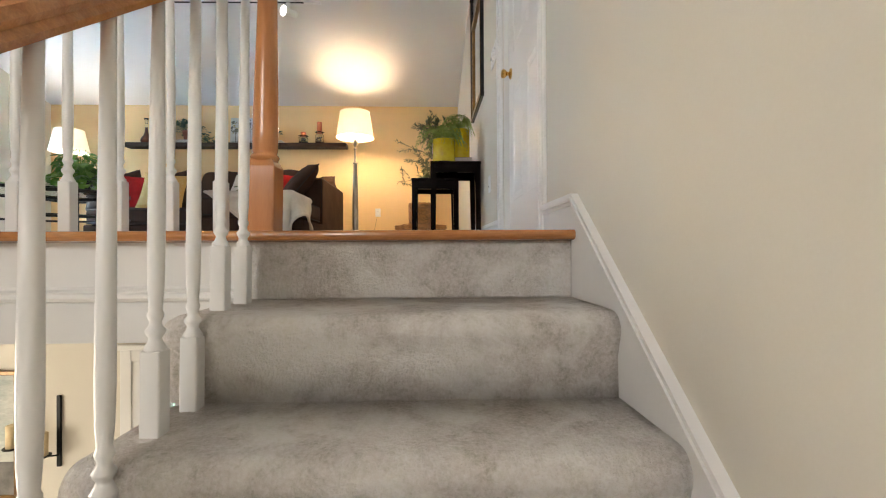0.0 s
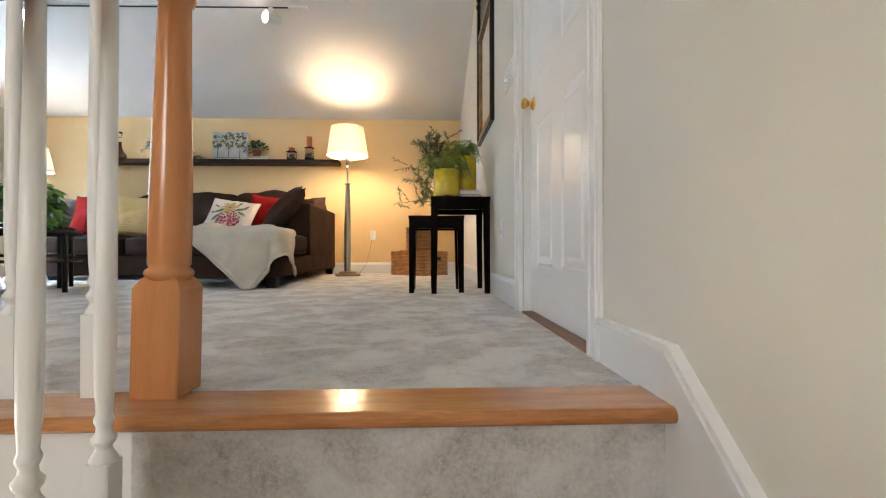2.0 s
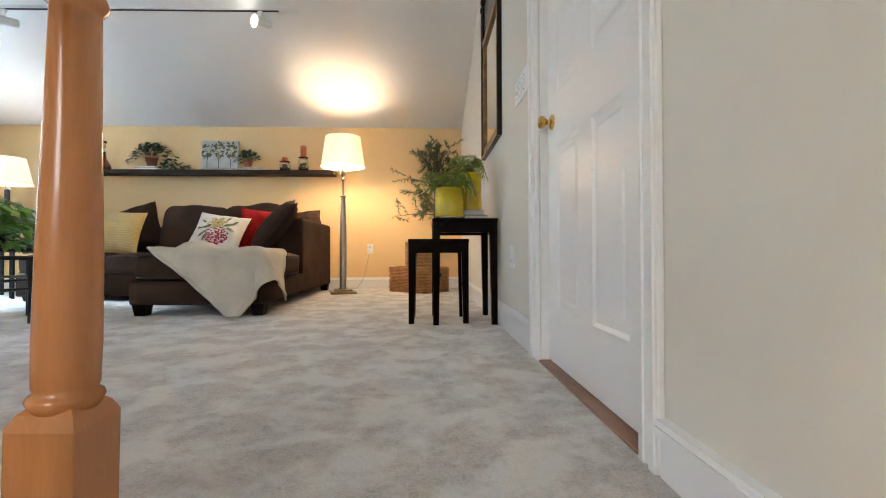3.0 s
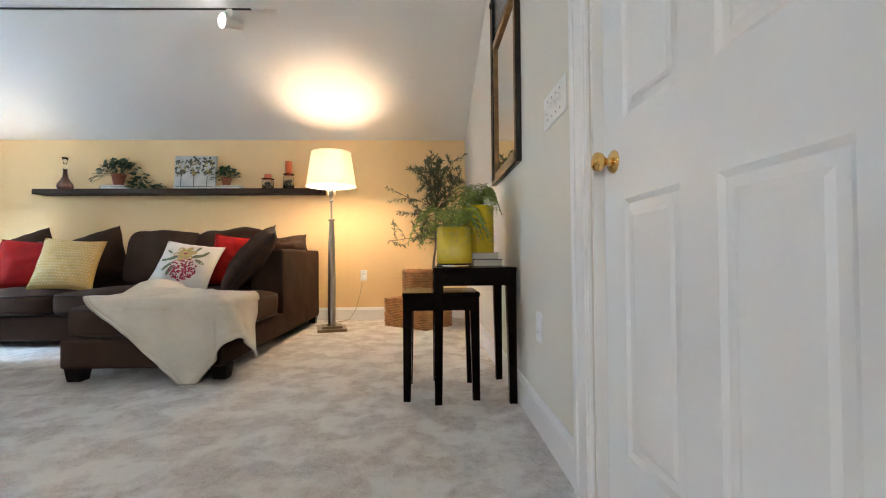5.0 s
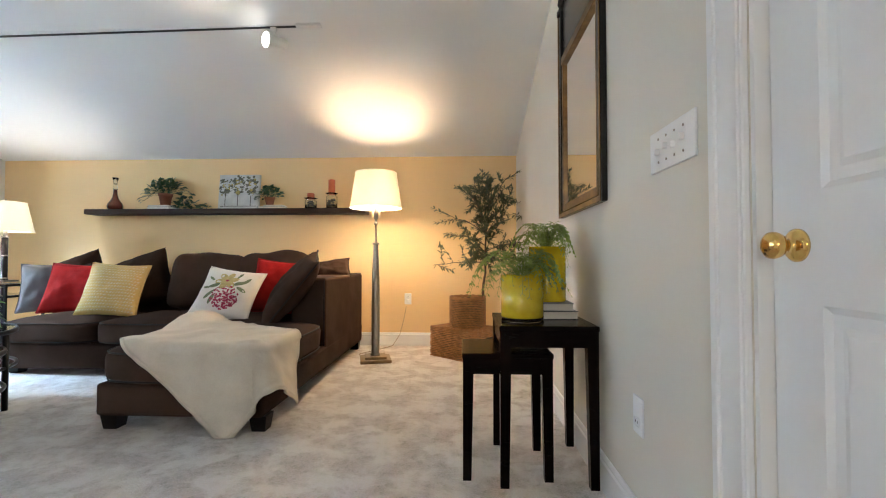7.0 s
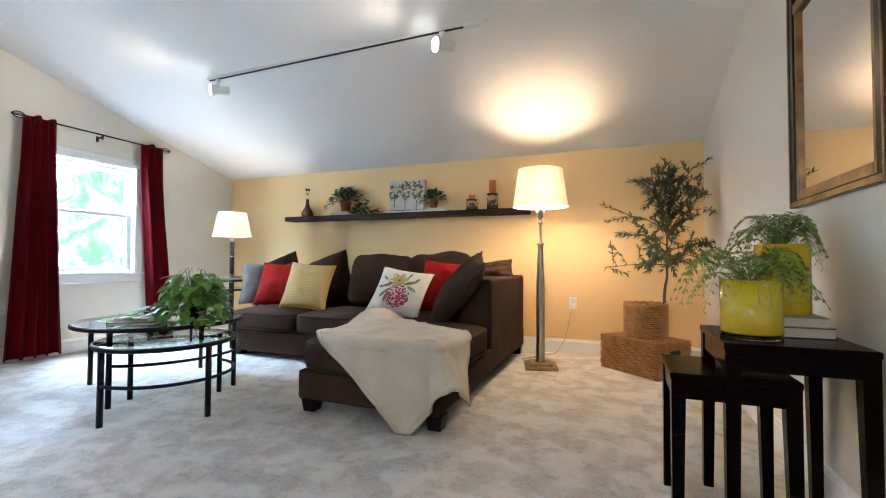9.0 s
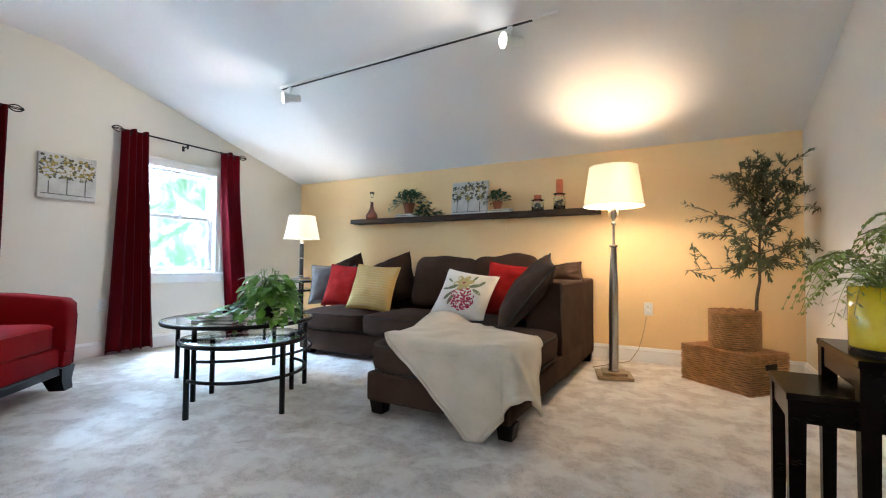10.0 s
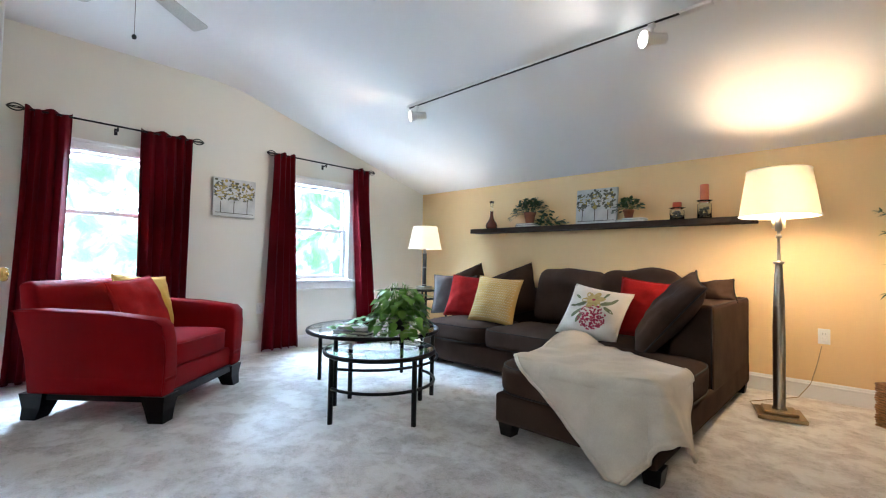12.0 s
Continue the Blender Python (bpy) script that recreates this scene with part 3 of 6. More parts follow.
def curtain(top, bottom, z0, z1, folds, seed):
    """A hanging cloth, gathered on its rod and spreading towards the floor."""
    b = bmesh.new()
    n, rows = folds * 12, 40
    grid = []
    for j in range(rows + 1):
        v = j / rows
        z = z1 + (z0 - z1) * v
        y0 = top[0] + (bottom[0] - top[0]) * v ** 1.3
        y1 = top[1] + (bottom[1] - top[1]) * v ** 1.3
        line = []
        for i in range(n + 1):
            u = i / n
            ph = 2 * math.pi * folds * (u + 0.035 * math.sin(5 * u + seed)) + seed
            amp = 0.016 + 0.030 * min(1, v * 3) * (0.8 + 0.4 * noise.noise((u * 3, v * 1.5, seed)))
            x = amp * math.sin(ph) + 0.012 * noise.noise((u * 5, v * 3, seed + 4))
            y = y0 + (y1 - y0) * u + 0.010 * math.sin(2 * ph) * min(1, v * 3)
            dz = 0.012 * math.sin(ph * 0.5 + 1) * (1 - v) ** 8 + (0.012 * math.sin(ph + 1) if j == rows else 0)
            line.append(b.verts.new((LX + 0.085 + x, y, z + dz)))
        grid.append(line)
    for p, q in zip(grid, grid[1:]):
        for i in range(n):
            b.faces.new((p[i], p[i + 1], q[i + 1], q[i])).smooth = True
    return b


def rod(y0, y1, z):
    r = thing("curtain_rod", ident(), "thin black iron curtain rod with open leaf finials", "curtain rod", "curtain rods")
    x = LX + 0.085
    b = bmesh.new()
    tube(b, [(x, y0 + 0.10, z), (x, y1 - 0.10, z)], 0.008, 10)
    part("pole", b, IRON, r)
    for y, s in ((y0 + 0.10, -1), (y1 - 0.10, 1)):
        b = bmesh.new()
        for e in (-1, 1):
            pts = [(x, y + s * 0.10 * k / 10, z + e * 0.026 * math.sin(math.pi * k / 10) ** 0.8) for k in range(11)]
            tube(b, pts, 0.005, 8)
            pts = [(x + e * 0.022 * math.sin(math.pi * k / 10) ** 0.8, y + s * 0.10 * k / 10, z) for k in range(11)]
            tube(b, pts, 0.004, 8)
        part("finial", b, IRON, r)
    for y in (y0 + 0.16, (y0 + y1) / 2, y1 - 0.16):
        b = bmesh.new()
        tube(b, [(LX, y, z - 0.03), (x, y, z - 0.014)], 0.006, 8)
        box(b, LX + 0.0005, LX + 0.006, y - 0.012, y + 0.012, z - 0.06, z - 0.005)
        box(b, x - 0.008, x + 0.008, y - 0.006, y + 0.006, z - 0.045, z - 0.008, 0.002, 1)
        part("bracket", b, IRON, r)
    return r


rod(1.63, 2.98, 2.095)
rod(3.60, 5.03, 2.130)
for top, bottom, folds, seed, zt in (((1.73, 2.01), (1.66, 1.98), 4, 0.3, 2.115), ((2.47, 2.88), (2.49, 2.86), 5, 1.9, 2.115),
                                     ((3.68, 3.93), (3.60, 4.02), 4, 3.1, 2.150), ((4.70, 4.95), (4.84, 5.14), 3, 4.4, 2.150)):
    c = thing("curtain", ident(), "dark red cloth curtain gathered in folds down to the floor", "curtain", "red curtains")
    cl = part("cloth", curtain(top, bottom, 0.03, zt, folds, seed), RED_CLOTH, c)
    so = cl.modifiers.new("thick", "SOLIDIFY")
    so.thickness = 0.003

# ---- materials of the furniture ----
SOFA = mat("dark_brown_twill", (0.056, 0.0335, 0.0240), (0.040, 0.0240, 0.0172), 0.9, scale=5, fine=320, bump=0.2, depth=0.002, spec=0.06)
SOFA_PIPE = mat("dark_brown_piping", (0.012, 0.007, 0.005), None, 0.8, bump=0.1)
RED_UPH = mat("red_upholstery", (0.185, 0.0016, 0.0032), (0.165, 0.0014, 0.0028), 0.6, scale=4, fine=300, bump=0.12, depth=0.002, spec=0.05)
RED_PIL = mat("red_linen", (0.32, 0.012, 0.011), (0.24, 0.008, 0.007), 0.9, scale=8, fine=260, bump=0.2, depth=0.002, spec=0.1)
GOLD = mat("gold_linen", (0.60, 0.36, 0.06), (0.5, 0.29, 0.04), 0.75, scale=8, fine=260, bump=0.2, depth=0.002)
GREY_PIL = mat("grey_brown_linen", (0.13, 0.118, 0.113), (0.10, 0.092, 0.088), 0.85, scale=8, fine=260, bump=0.2, depth=0.002)
FLEECE = mat("cream_fleece", (0.66, 0.60, 0.50), (0.55, 0.495, 0.405), 0.95, scale=5, fine=140, bump=0.12, depth=0.003, sheen=0.05, spec=0.1, fine_mix=0.12)
SHADE, _t, _p = nodes_of("cream_lampshade")
_p.inputs["Base Color"].default_value = (0.86, 0.84, 0.77, 1)
_p.inputs["Roughness"].default_value = 0.9
_tr, _mx = _t.nodes.new("ShaderNodeBsdfTranslucent"), _t.nodes.new("ShaderNodeMixShader")
_tr.inputs["Color"].default_value = (0.95, 0.92, 0.82, 1)
_mx.inputs["Fac"].default_value = 0.45
_wv = _t.nodes.new("ShaderNodeTexNoise")
_wv.inputs["Scale"].default_value = 220
_bp = _t.nodes.new("ShaderNodeBump")
_bp.inputs["Strength"].default_value, _bp.inputs["Distance"].default_value = 0.15, 0.002
_t.links.new(_wv.outputs["Fac"], _bp.inputs["Height"])
_t.links.new(_bp.outputs["Normal"], _p.inputs["Normal"])
_t.links.new(_p.outputs[0], _mx.inputs[1])
_t.links.new(_tr.outputs[0], _mx.inputs[2])
_t.links.new(_mx.outputs[0], _t.nodes["Material Output"].inputs["Surface"])
BULB = mat("lit_bulb", (1, 0.9, 0.7), None, 0.5, bump=0, emit=(1.0, 0.85, 0.6, 25))
LENS = mat("lit_spot_lens", (1, 0.95, 0.85), None, 0.5, bump=0, emit=(1.0, 0.95, 0.85, 14))
CLEAR = glass("clear_glass", (0.97, 1.0, 0.99))
GREENGLASS = glass("table_glass", (0.90, 0.98, 0.96))
YELLOW_POT = mat("yellow_glaze", (0.70, 0.52, 0.025), (0.66, 0.48, 0.020), 0.2, scale=4, fine=30, bump=0.02, coat=0.6)
TERRA = mat("terracotta", (0.34, 0.12, 0.06), (0.27, 0.09, 0.045), 0.7, scale=9, fine=90, bump=0.15)
VASE = mat("brown_glazed_vase", (0.14, 0.035, 0.018), (0.09, 0.02, 0.012), 0.2, scale=7, bump=0.03, coat=0.5)
CANDLE = mat("orange_candle_wax", (0.62, 0.16, 0.06), (0.55, 0.13, 0.05), 0.5, scale=12, bump=0.05, subsurface=0.2)
IVORY = mat("ivory_candle_wax", (0.80, 0.66, 0.40), (0.74, 0.6, 0.36), 0.5, scale=12, bump=0.05)
PEBBLE = mat("dark_pebbles", (0.16, 0.13, 0.09), (0.07, 0.06, 0.045), 0.5, scale=60, bump=0.3)
LEAF = mat("ivy_leaf", (0.030, 0.085, 0.020), (0.016, 0.050, 0.012), 0.4, scale=25, bump=0.1, random_tone=0.2)
POTHOS = mat("pothos_leaf", (0.17, 0.33, 0.055), (0.065, 0.19, 0.025), 0.38, scale=14, bump=0.1, spec=0.3)
OLIVE = mat("olive_leaf", (0.130, 0.140, 0.060), (0.055, 0.066, 0.026), 0.5, scale=18, bump=0.1)
FERN = mat("fern_frond", (0.30, 0.39, 0.085), (0.17, 0.25, 0.05), 0.55, scale=18, bump=0.1)
BARK = mat("grey_brown_bark", (0.16, 0.11, 0.07), (0.09, 0.06, 0.04), 0.85, scale=20, fine=90, bump=0.4)
WICKER = mat("brown_wicker", (0.43, 0.205, 0.080), (0.29, 0.130, 0.048), 0.55, scale=14, fine=160, bump=0.3, random_tone=0.12)
PAPER = mat("book_pages", (0.74, 0.70, 0.62), (0.66, 0.62, 0.54), 0.8, scale=4, fine=300, bump=0.2, stretch=(1, 1, 8))
BOOK_DARK = mat("black_book_cover", (0.02, 0.02, 0.022), None, 0.4, bump=0.02)
BOOK_GREY = mat("grey_book_cover", (0.30, 0.29, 0.28), None, 0.5, bump=0.02)
BOOK_BLUE = mat("teal_book_cover", (0.05, 0.16, 0.20), None, 0.5, bump=0.02)
MIRROR, _t, _p = nodes_of("mirror_silver")
_p.inputs["Base Color"].default_value, _p.inputs["Metallic"].default_value, _p.inputs["Roughness"].default_value = (0.9, 0.9, 0.9, 1), 1.0, 0.01
GILT = mat("worn_gilt_wood", (0.26, 0.145, 0.045), (0.13, 0.07, 0.025), 0.35, 0.4, scale=14, fine=80, bump=0.15)
BLACKW = mat("black_lacquered_wood", (0.007, 0.0058, 0.0052), (0.005, 0.0042, 0.0038), 0.27, scale=10, bump=0.05)
SMOKE = mat("painted_dark_panel", (0.10, 0.09, 0.075), (0.045, 0.042, 0.038), 0.25, scale=6, bump=0.05)
CANVAS = mat("pale_grey_canvas", (0.62, 0.61, 0.57), (0.46, 0.455, 0.43), 0.85, scale=9, fine=300, bump=0.25, depth=0.002)
DARKPAINT = mat("dark_brown_paint", (0.09, 0.075, 0.055), (0.05, 0.042, 0.03), 0.8, scale=30, bump=0.1)
OCHRE = mat("ochre_paint", (0.42, 0.31, 0.08), (0.26, 0.21, 0.07), 0.8, scale=40, bump=0.2)
OLIVEPAINT = mat("grey_green_paint", (0.15, 0.145, 0.095), (0.075, 0.072, 0.05), 0.8, scale=40, bump=0.2)
LEGDARK = mat("dark_stained_leg", (0.008, 0.006, 0.0055), None, 0.3, scale=8, bump=0.03, spec=0.15)


def place(bm, m):
    bmesh.ops.transform(bm, matrix=m, verts=bm.verts)
    return bm


def pillow(w, h, t, seed=0.0, n=22, ear=0.075, power=0.42):
    """A stuffed square cushion standing in x and z, its face towards -y, its base at z = 0."""
    b = bmesh.new()
    sheets = []
    for side in (-1, 1):
        rows = []
        for j in range(n + 1):
            row = []
            for i in range(n + 1):
                u, v = -1 + 2 * i / n, -1 + 2 * j / n
                puff = max(0.0, (1 - u * u) * (1 - v * v)) ** power
                x = u * w / 2 * (1 - ear * (1 - v * v) * abs(u) ** 2)
                z = v * h / 2 * (1 - ear * (1 - u * u) * abs(v) ** 2)
                wr = noise.noise((u * 2.4 + seed, v * 2.4, side * 3 + seed)) * 0.022 + noise.noise((u * 6 + seed, v * 6, side)) * 0.009
                row.append(b.verts.new((x, side * (t / 2 * puff + wr * puff), z + h / 2)))
            rows.append(row)
        for p, q in zip(rows, rows[1:]):
            for i in range(n):
                b.faces.new((p[i], p[i + 1], q[i + 1], q[i])).smooth = True
        sheets.append(rows)
    bmesh.ops.remove_doubles(b, verts=b.verts, dist=0.0006)
    return b


def pillow_edge(w, h, n=20):
    pts = []
    for u, v in [(-1 + 2 * i / n, -1) for i in range(n)] + [(1, -1 + 2 * i / n) for i in range(n)] + [(1 - 2 * i / n, 1) for i in range(n)] + [(-1, 1 - 2 * i / n) for i in range(n + 1)]:
        pts.append((u * w / 2 * (1 - 0.075 * (1 - v * v) * abs(u) ** 2), 0, v * h / 2 * (1 - 0.075 * (1 - u * u) * abs(v) ** 2) + h / 2))
    return pts


def throw_pillow(m, w, h, t, material, label, seed, edge=None, group=""):
    p = thing("throw_pillow", m, label, "pillow", group)
    part("cover", pillow(w, h, t, seed), material, p)
    b = bmesh.new()
    tube(b, pillow_edge(w, h), 0.006, 6)
    part("piping", b, edge or material, p)
    return p


def leaf(bm, at, way, up, length, width, curl=0.15, rows=4):
    """A pointed leaf bent along its midrib."""
    way, up = Vector(way).normalized(), Vector(up)
    side = way.cross(up)
    if side.length < 1e-3:
        side = way.orthogonal()
    side.normalize()
    up = side.cross(way).normalized()
    at = Vector(at)
    mid, lft, rgt = [], [], []
    for k in range(rows + 1):
        s = k / rows
        c = at + way * length * s - up * curl * length * s * s
        wd = width / 2 * (math.sin(math.pi * min(1, s ** 0.75)) if 0 < k < rows else 0)
        mid.append(bm.verts.new(c))
        if 0 < k < rows:
            lft.append(bm.verts.new(c + side * wd + up * wd * 0.25))
            rgt.append(bm.verts.new(c - side * wd + up * wd * 0.25))
    for edge_, flip in ((lft, False), (rgt, True)):
        chain = [mid[0]] + edge_ + [mid[-1]]
        for k in range(rows):
            f = [mid[k], chain[k], chain[k + 1], mid[k + 1]]
            f = list(dict.fromkeys(f))
            if len(f) > 2:
                bm.faces.new(f if flip else f[::-1]).smooth = True


def ball(rng):
    while True:
        v = Vector((rng.uniform(-1, 1), rng.uniform(-1, 1), rng.uniform(-1, 1)))
        if 0.05 < v.length < 1:
            return v


# ---- sectional sofa ----
sofa = thing("sectional_sofa", ident(), "dark brown fabric sectional sofa with a chaise and loose back cushions", "sofa")
SX0, SX1, CH = -3.86, -1.27, -2.17          # left end, right side, chaise's inner side
SF, SB = 4.68, 5.86                         # front of the seat, back
bm = bmesh.new()
box(bm, SX0, CH + 0.01, SF, SB, 0.045, 0.245, 0.018, 3)
part("seat_base", bm, SOFA, sofa)
bm = bmesh.new()
box(bm, CH, SX1 - 0.006, 3.625, SB, 0.075, 0.245, 0.020, 3)
part("chaise_base", bm, SOFA, sofa)
bm = bmesh.new()
box(bm, SX0, -1.30, 5.62, SB, 0.06, 0.735, 0.03, 4)
part("back_frame", bm, SOFA, sofa)
bm = bmesh.new()
box(bm, -1.545, -1.278, 4.66, SB + 0.003, 0.065, 0.757, 0.026, 4)
arm = part("arm", bm, SOFA, sofa)
bm = bmesh.new()
for x in (-1.532, -1.290):
    tube(bm, [(x, 4.668, 0.10), (x, 4.664, 0.735), (x, 4.69, 0.752), (x, SB - 0.02, 0.752)], 0.005, 6)
part("piping", bm, SOFA_PIPE, arm)
for i, (x0, x1) in enumerate(((SX0 + 0.01, -3.10), (-3.09, CH - 0.01))):
    bm = bmesh.new()
    s = ((x1 - x0) / 2, 0.37, 0.095)
    c = ((x0 + x1) / 2, SF + 0.31, 0.332)
    softbox(bm, c, s, 6, 20, 0.010, i + 1.0, 0.028)
    cu = part("seat_cushion", bm, SOFA, sofa)
    bm = bmesh.new()
    tube(bm, rim(s, 0.07, 6, 72, 0.985, c), 0.005, 6)
    tube(bm, rim(s, -0.07, 6, 72, 0.985, c), 0.005, 6)
    part("piping", bm, SOFA_PIPE, cu)
bm = bmesh.new()
c, s = ((CH + SX1) / 2, 4.13, 0.335), ((SX1 - CH) / 2 + 0.008, 0.545, 0.098)
softbox(bm, c, s, 6, 22, 0.010, 5.0, 0.020)
softbox(bm, ((CH - 1.54) / 2, 4.95, 0.334), ((-1.54 - CH) / 2, 0.55, 0.096), 9, 10, 0.004, 6.0, 0.01)
cu = part("chaise_cushion", bm, SOFA, sofa)
bm = bmesh.new()
tube(bm, rim(s, 0.072, 6, 90, 0.988, c), 0.005, 6)
tube(bm, rim(s, -0.072, 6, 90, 0.988, c), 0.005, 6)
part("piping", bm, SOFA_PIPE, cu)
for x, y in ((-2.11, 3.69), (-1.31, 3.69), (-1.33, 5.78), (-3.78, 4.76), (-3.78, 5.78)):
    bm = bmesh.new()
    lathe(bm, [(0.050, 0.0), (0.066, 0.082 if y < 4 or x > -2 else 0.05)], 4, (x, y, 0.0))
    part("foot", bm, LEGDARK, sofa)
# loose back cushions: middle of the base, size, lean, turn
for x, y, z, w, h, lean, turn, roll, seed in ((-3.78, 5.36, 0.46, 0.52, 0.50, -15, 12, -24, 1.1), (-3.22, 5.36, 0.45, 0.58, 0.52, -16, -4, -20, 2.3),
                                              (-2.62, 5.36, 0.43, 0.66, 0.52, -17, 3, 2, 3.7), (-1.98, 5.36, 0.43, 0.66, 0.54, -17, -2, -2, 4.9)):
    if seed > 3:
        b = bmesh.new()
        softbox(b, (0, 0, h / 2), (w / 2, 0.125, h / 2), 8, 22, 0.022, seed)
        for v in b.verts:      # slack corners and a sagging top
            c = v.co
            v.co.z -= 0.022 * (c.x / w * 2) ** 4 * max(0.0, c.z / h) ** 3
            v.co.y += 0.030 * noise.noise((c.x * 4 + seed, c.z * 5, c.y * 3))
    else:
        b = pillow(w, h, 0.38, seed, 34, 0.12, 0.46)
    place(b, pose(x, y, z, lean, 0, turn) @ pose(0, 0, 0, 0, roll, 0))
    bk = part("back_cushion", b, SOFA, sofa)

# pillows that lie loose on it
throw_pillow(pose(-1.76, 4.72, 0.43, -37, 0, -64) @ pose(0, 0, 0, 0, 12, 0), 0.60, 0.63, 0.20, SOFA, "large dark brown pillow leaning against the sofa's arm", 6.1, SOFA_PIPE)
throw_pillow(pose(-1.45, 5.36, 0.715, -32, 0, 4) @ pose(0, 0, 0, 0, -10, 0), 0.36, 0.20, 0.14, SOFA, "small dark brown pillow lying behind the sofa's arm", 7.4, SOFA_PIPE)
throw_pillow(pose(-3.84, 5.10, 0.44, -20, 0, 34), 0.48, 0.44, 0.18, GREY_PIL, "grey linen pillow at the sofa's open end", 8.2)
throw_pillow(pose(-3.58, 4.98, 0.435, -22, 0, 14) @ pose(0, 0, 0, 0, 3, 0), 0.48, 0.45, 0.17, RED_PIL, "red linen pillow behind a yellow one on the sofa", 9.3, group="red pillows")
throw_pillow(pose(-1.83, 5.02, 0.44, -20, 0, 8) @ pose(0, 0, 0, 0, 6, 0), 0.46, 0.47, 0.17, RED_PIL, "red linen pillow leaning beside the sofa's arm", 10.9, group="red pillows")

# ---- fleece throw over the chaise ----
def throw_blanket():
    """A square of fleece laid askew over the chaise; what passes its edge hangs down."""
    b = bmesh.new()
    n = 120
    top, xr, yf = 0.446, SX1 + 0.012, 3.592
    A, B, C, D = Vector((-2.06, 3.66)), Vector((-2.15, 4.54)), Vector((-0.885, 3.87)), Vector((-1.435, 3.115))
    rows = []
    for j in range(n + 1):
        row = []
        for i in range(n + 1):
            u, v = i / n, j / n
            p = (A * (1 - u) + D * u) * (1 - v) + (B * (1 - u) + C * u) * v
            p += Vector((noise.noise((u * 3, v * 3, 7.1)), noise.noise((u * 3, v * 3, 9.4)))) * 0.022
            p += Vector((0.03, -0.03)) * (4 * v * (1 - v)) ** 1.6 * u ** 3
            px, py = p
            qx, qy = min(px, xr - 0.03), max(py, yf + 0.03)
            d = Vector((px - qx, py - qy, 0))
            over = d.length
            wav = 0.016 * noise.noise((px * 2.4, py * 2.4, 2)) + 0.013 * noise.noise(((px + py) * 1.6 + 3, (px - py) * 7.5, 5)) + 0.006 * noise.noise((px * 13 - py * 6, py * 4, 8))
            if over < 1e-6:
                z = top + 0.012 + max(-0.004, wav * 1.4)
                pos = Vector((px, py, z))
            else:
                nrm = d.normalized()
                r = 0.045
                if over < r * math.pi / 2:
                    a = over / r
                    pos = Vector((qx, qy, top)) + nrm * r * math.sin(a) + Vector((0, 0, 0.012 - r * (1 - math.cos(a))))
                else:
                    fall = over - r * math.pi / 2
                    ang = math.atan2(nrm.x, -nrm.y)
                    flare = 0.035 + 0.05 * math.sin(ang * 9 + 1.0) * (math.sin(2 * ang) ** 2) + 0.30 * max(0.0, math.sin(2 * ang)) ** 0.7 + 0.45 * max(0.0, math.sin(ang)) ** 2 * max(0.0, 1 - (qy - 3.62) / 0.35)
                    pos = Vector((qx, qy, top)) + nrm * (r + fall * flare + wav) + Vector((0, 0, 0.012 - r - fall))
            if over < 1e-6:
                pos.z += 0.055 * max(0, 1 - ((px + 2.06) / 0.16) ** 2) * max(0, 1 - ((py - 4.36) / 0.3) ** 2)
            pos.z = max(pos.z, 0.012)
            row.append(b.verts.new(pos))
        rows.append(row)
    for p, q in zip(rows, rows[1:]):
        for i in range(n):
            b.faces.new((p[i], p[i + 1], q[i + 1], q[i])).smooth = True
    # stitched hem: a shallow groove just inside the border
    b.normal_update()
    sink = []
    for j in range(n + 1):
        for i in range(n + 1):
            e = min(i, n - i, j, n - j)
            if e in (2, 3):
                sink.append((rows[j][i], rows[j][i].normal * (-0.006 if e == 2 else -0.003)))
    for v, d in sink:
        v.co += d
        v.co.z = max(v.co.z, 0.012)
    return b, rows


bl = thing("throw_blanket", ident(), "cream fleece blanket thrown over the chaise's corner", "blanket")
bm, grid = throw_blanket()
edge = [v.co.copy() for v in grid[0]] + [r[-1].co.copy() for r in grid[1:]] + [v.co.copy() for v in grid[-1][::-1][1:]] + [r[0].co.copy() for r in grid[::-1][1:]]
cl = part("cloth", bm, FLEECE, bl)
so = cl.modifiers.new("thick", "SOLIDIFY")
so.thickness, so.offset = 0.010, 1
bm = bmesh.new()
tube(bm, edge, 0.009, 6)
part("hem", bm, FLEECE, bl)

# ---- lamps ----
def shade_mesh(r0, r1, z0, z1, n=48):
    b = bmesh.new()
    rings = []
    for r, z in ((r0, z0), (r1, z1), (r1 - 0.004, z1), (r0 - 0.004, z0)):
        rings.append([b.verts.new((r * math.cos(2 * math.pi * i / n), r * math.sin(2 * math.pi * i / n), z)) for i in range(n)])
    for k in range(2):
        p, q = rings[k * 2], rings[k * 2 + 1]
        for i in range(n):
            b.faces.new((p[i], p[(i + 1) % n], q[(i + 1) % n], q[i])).smooth = True
    return b


def ring_mesh(r, z, t, n=48):
    b = bmesh.new()
    tube(b, [(r * math.cos(2 * math.pi * i / n), r * math.sin(2 * math.pi * i / n), z) for i in range(n + 1)], t, 6)
    return b


def bulb_mesh(z):
    b = bmesh.new()
    lathe(b, [(0.012, z - 0.05), (0.015, z - 0.03), (0.028, z), (0.030, z + 0.015), (0.022, z + 0.035), (0.005, z + 0.045)], 16)
    return b


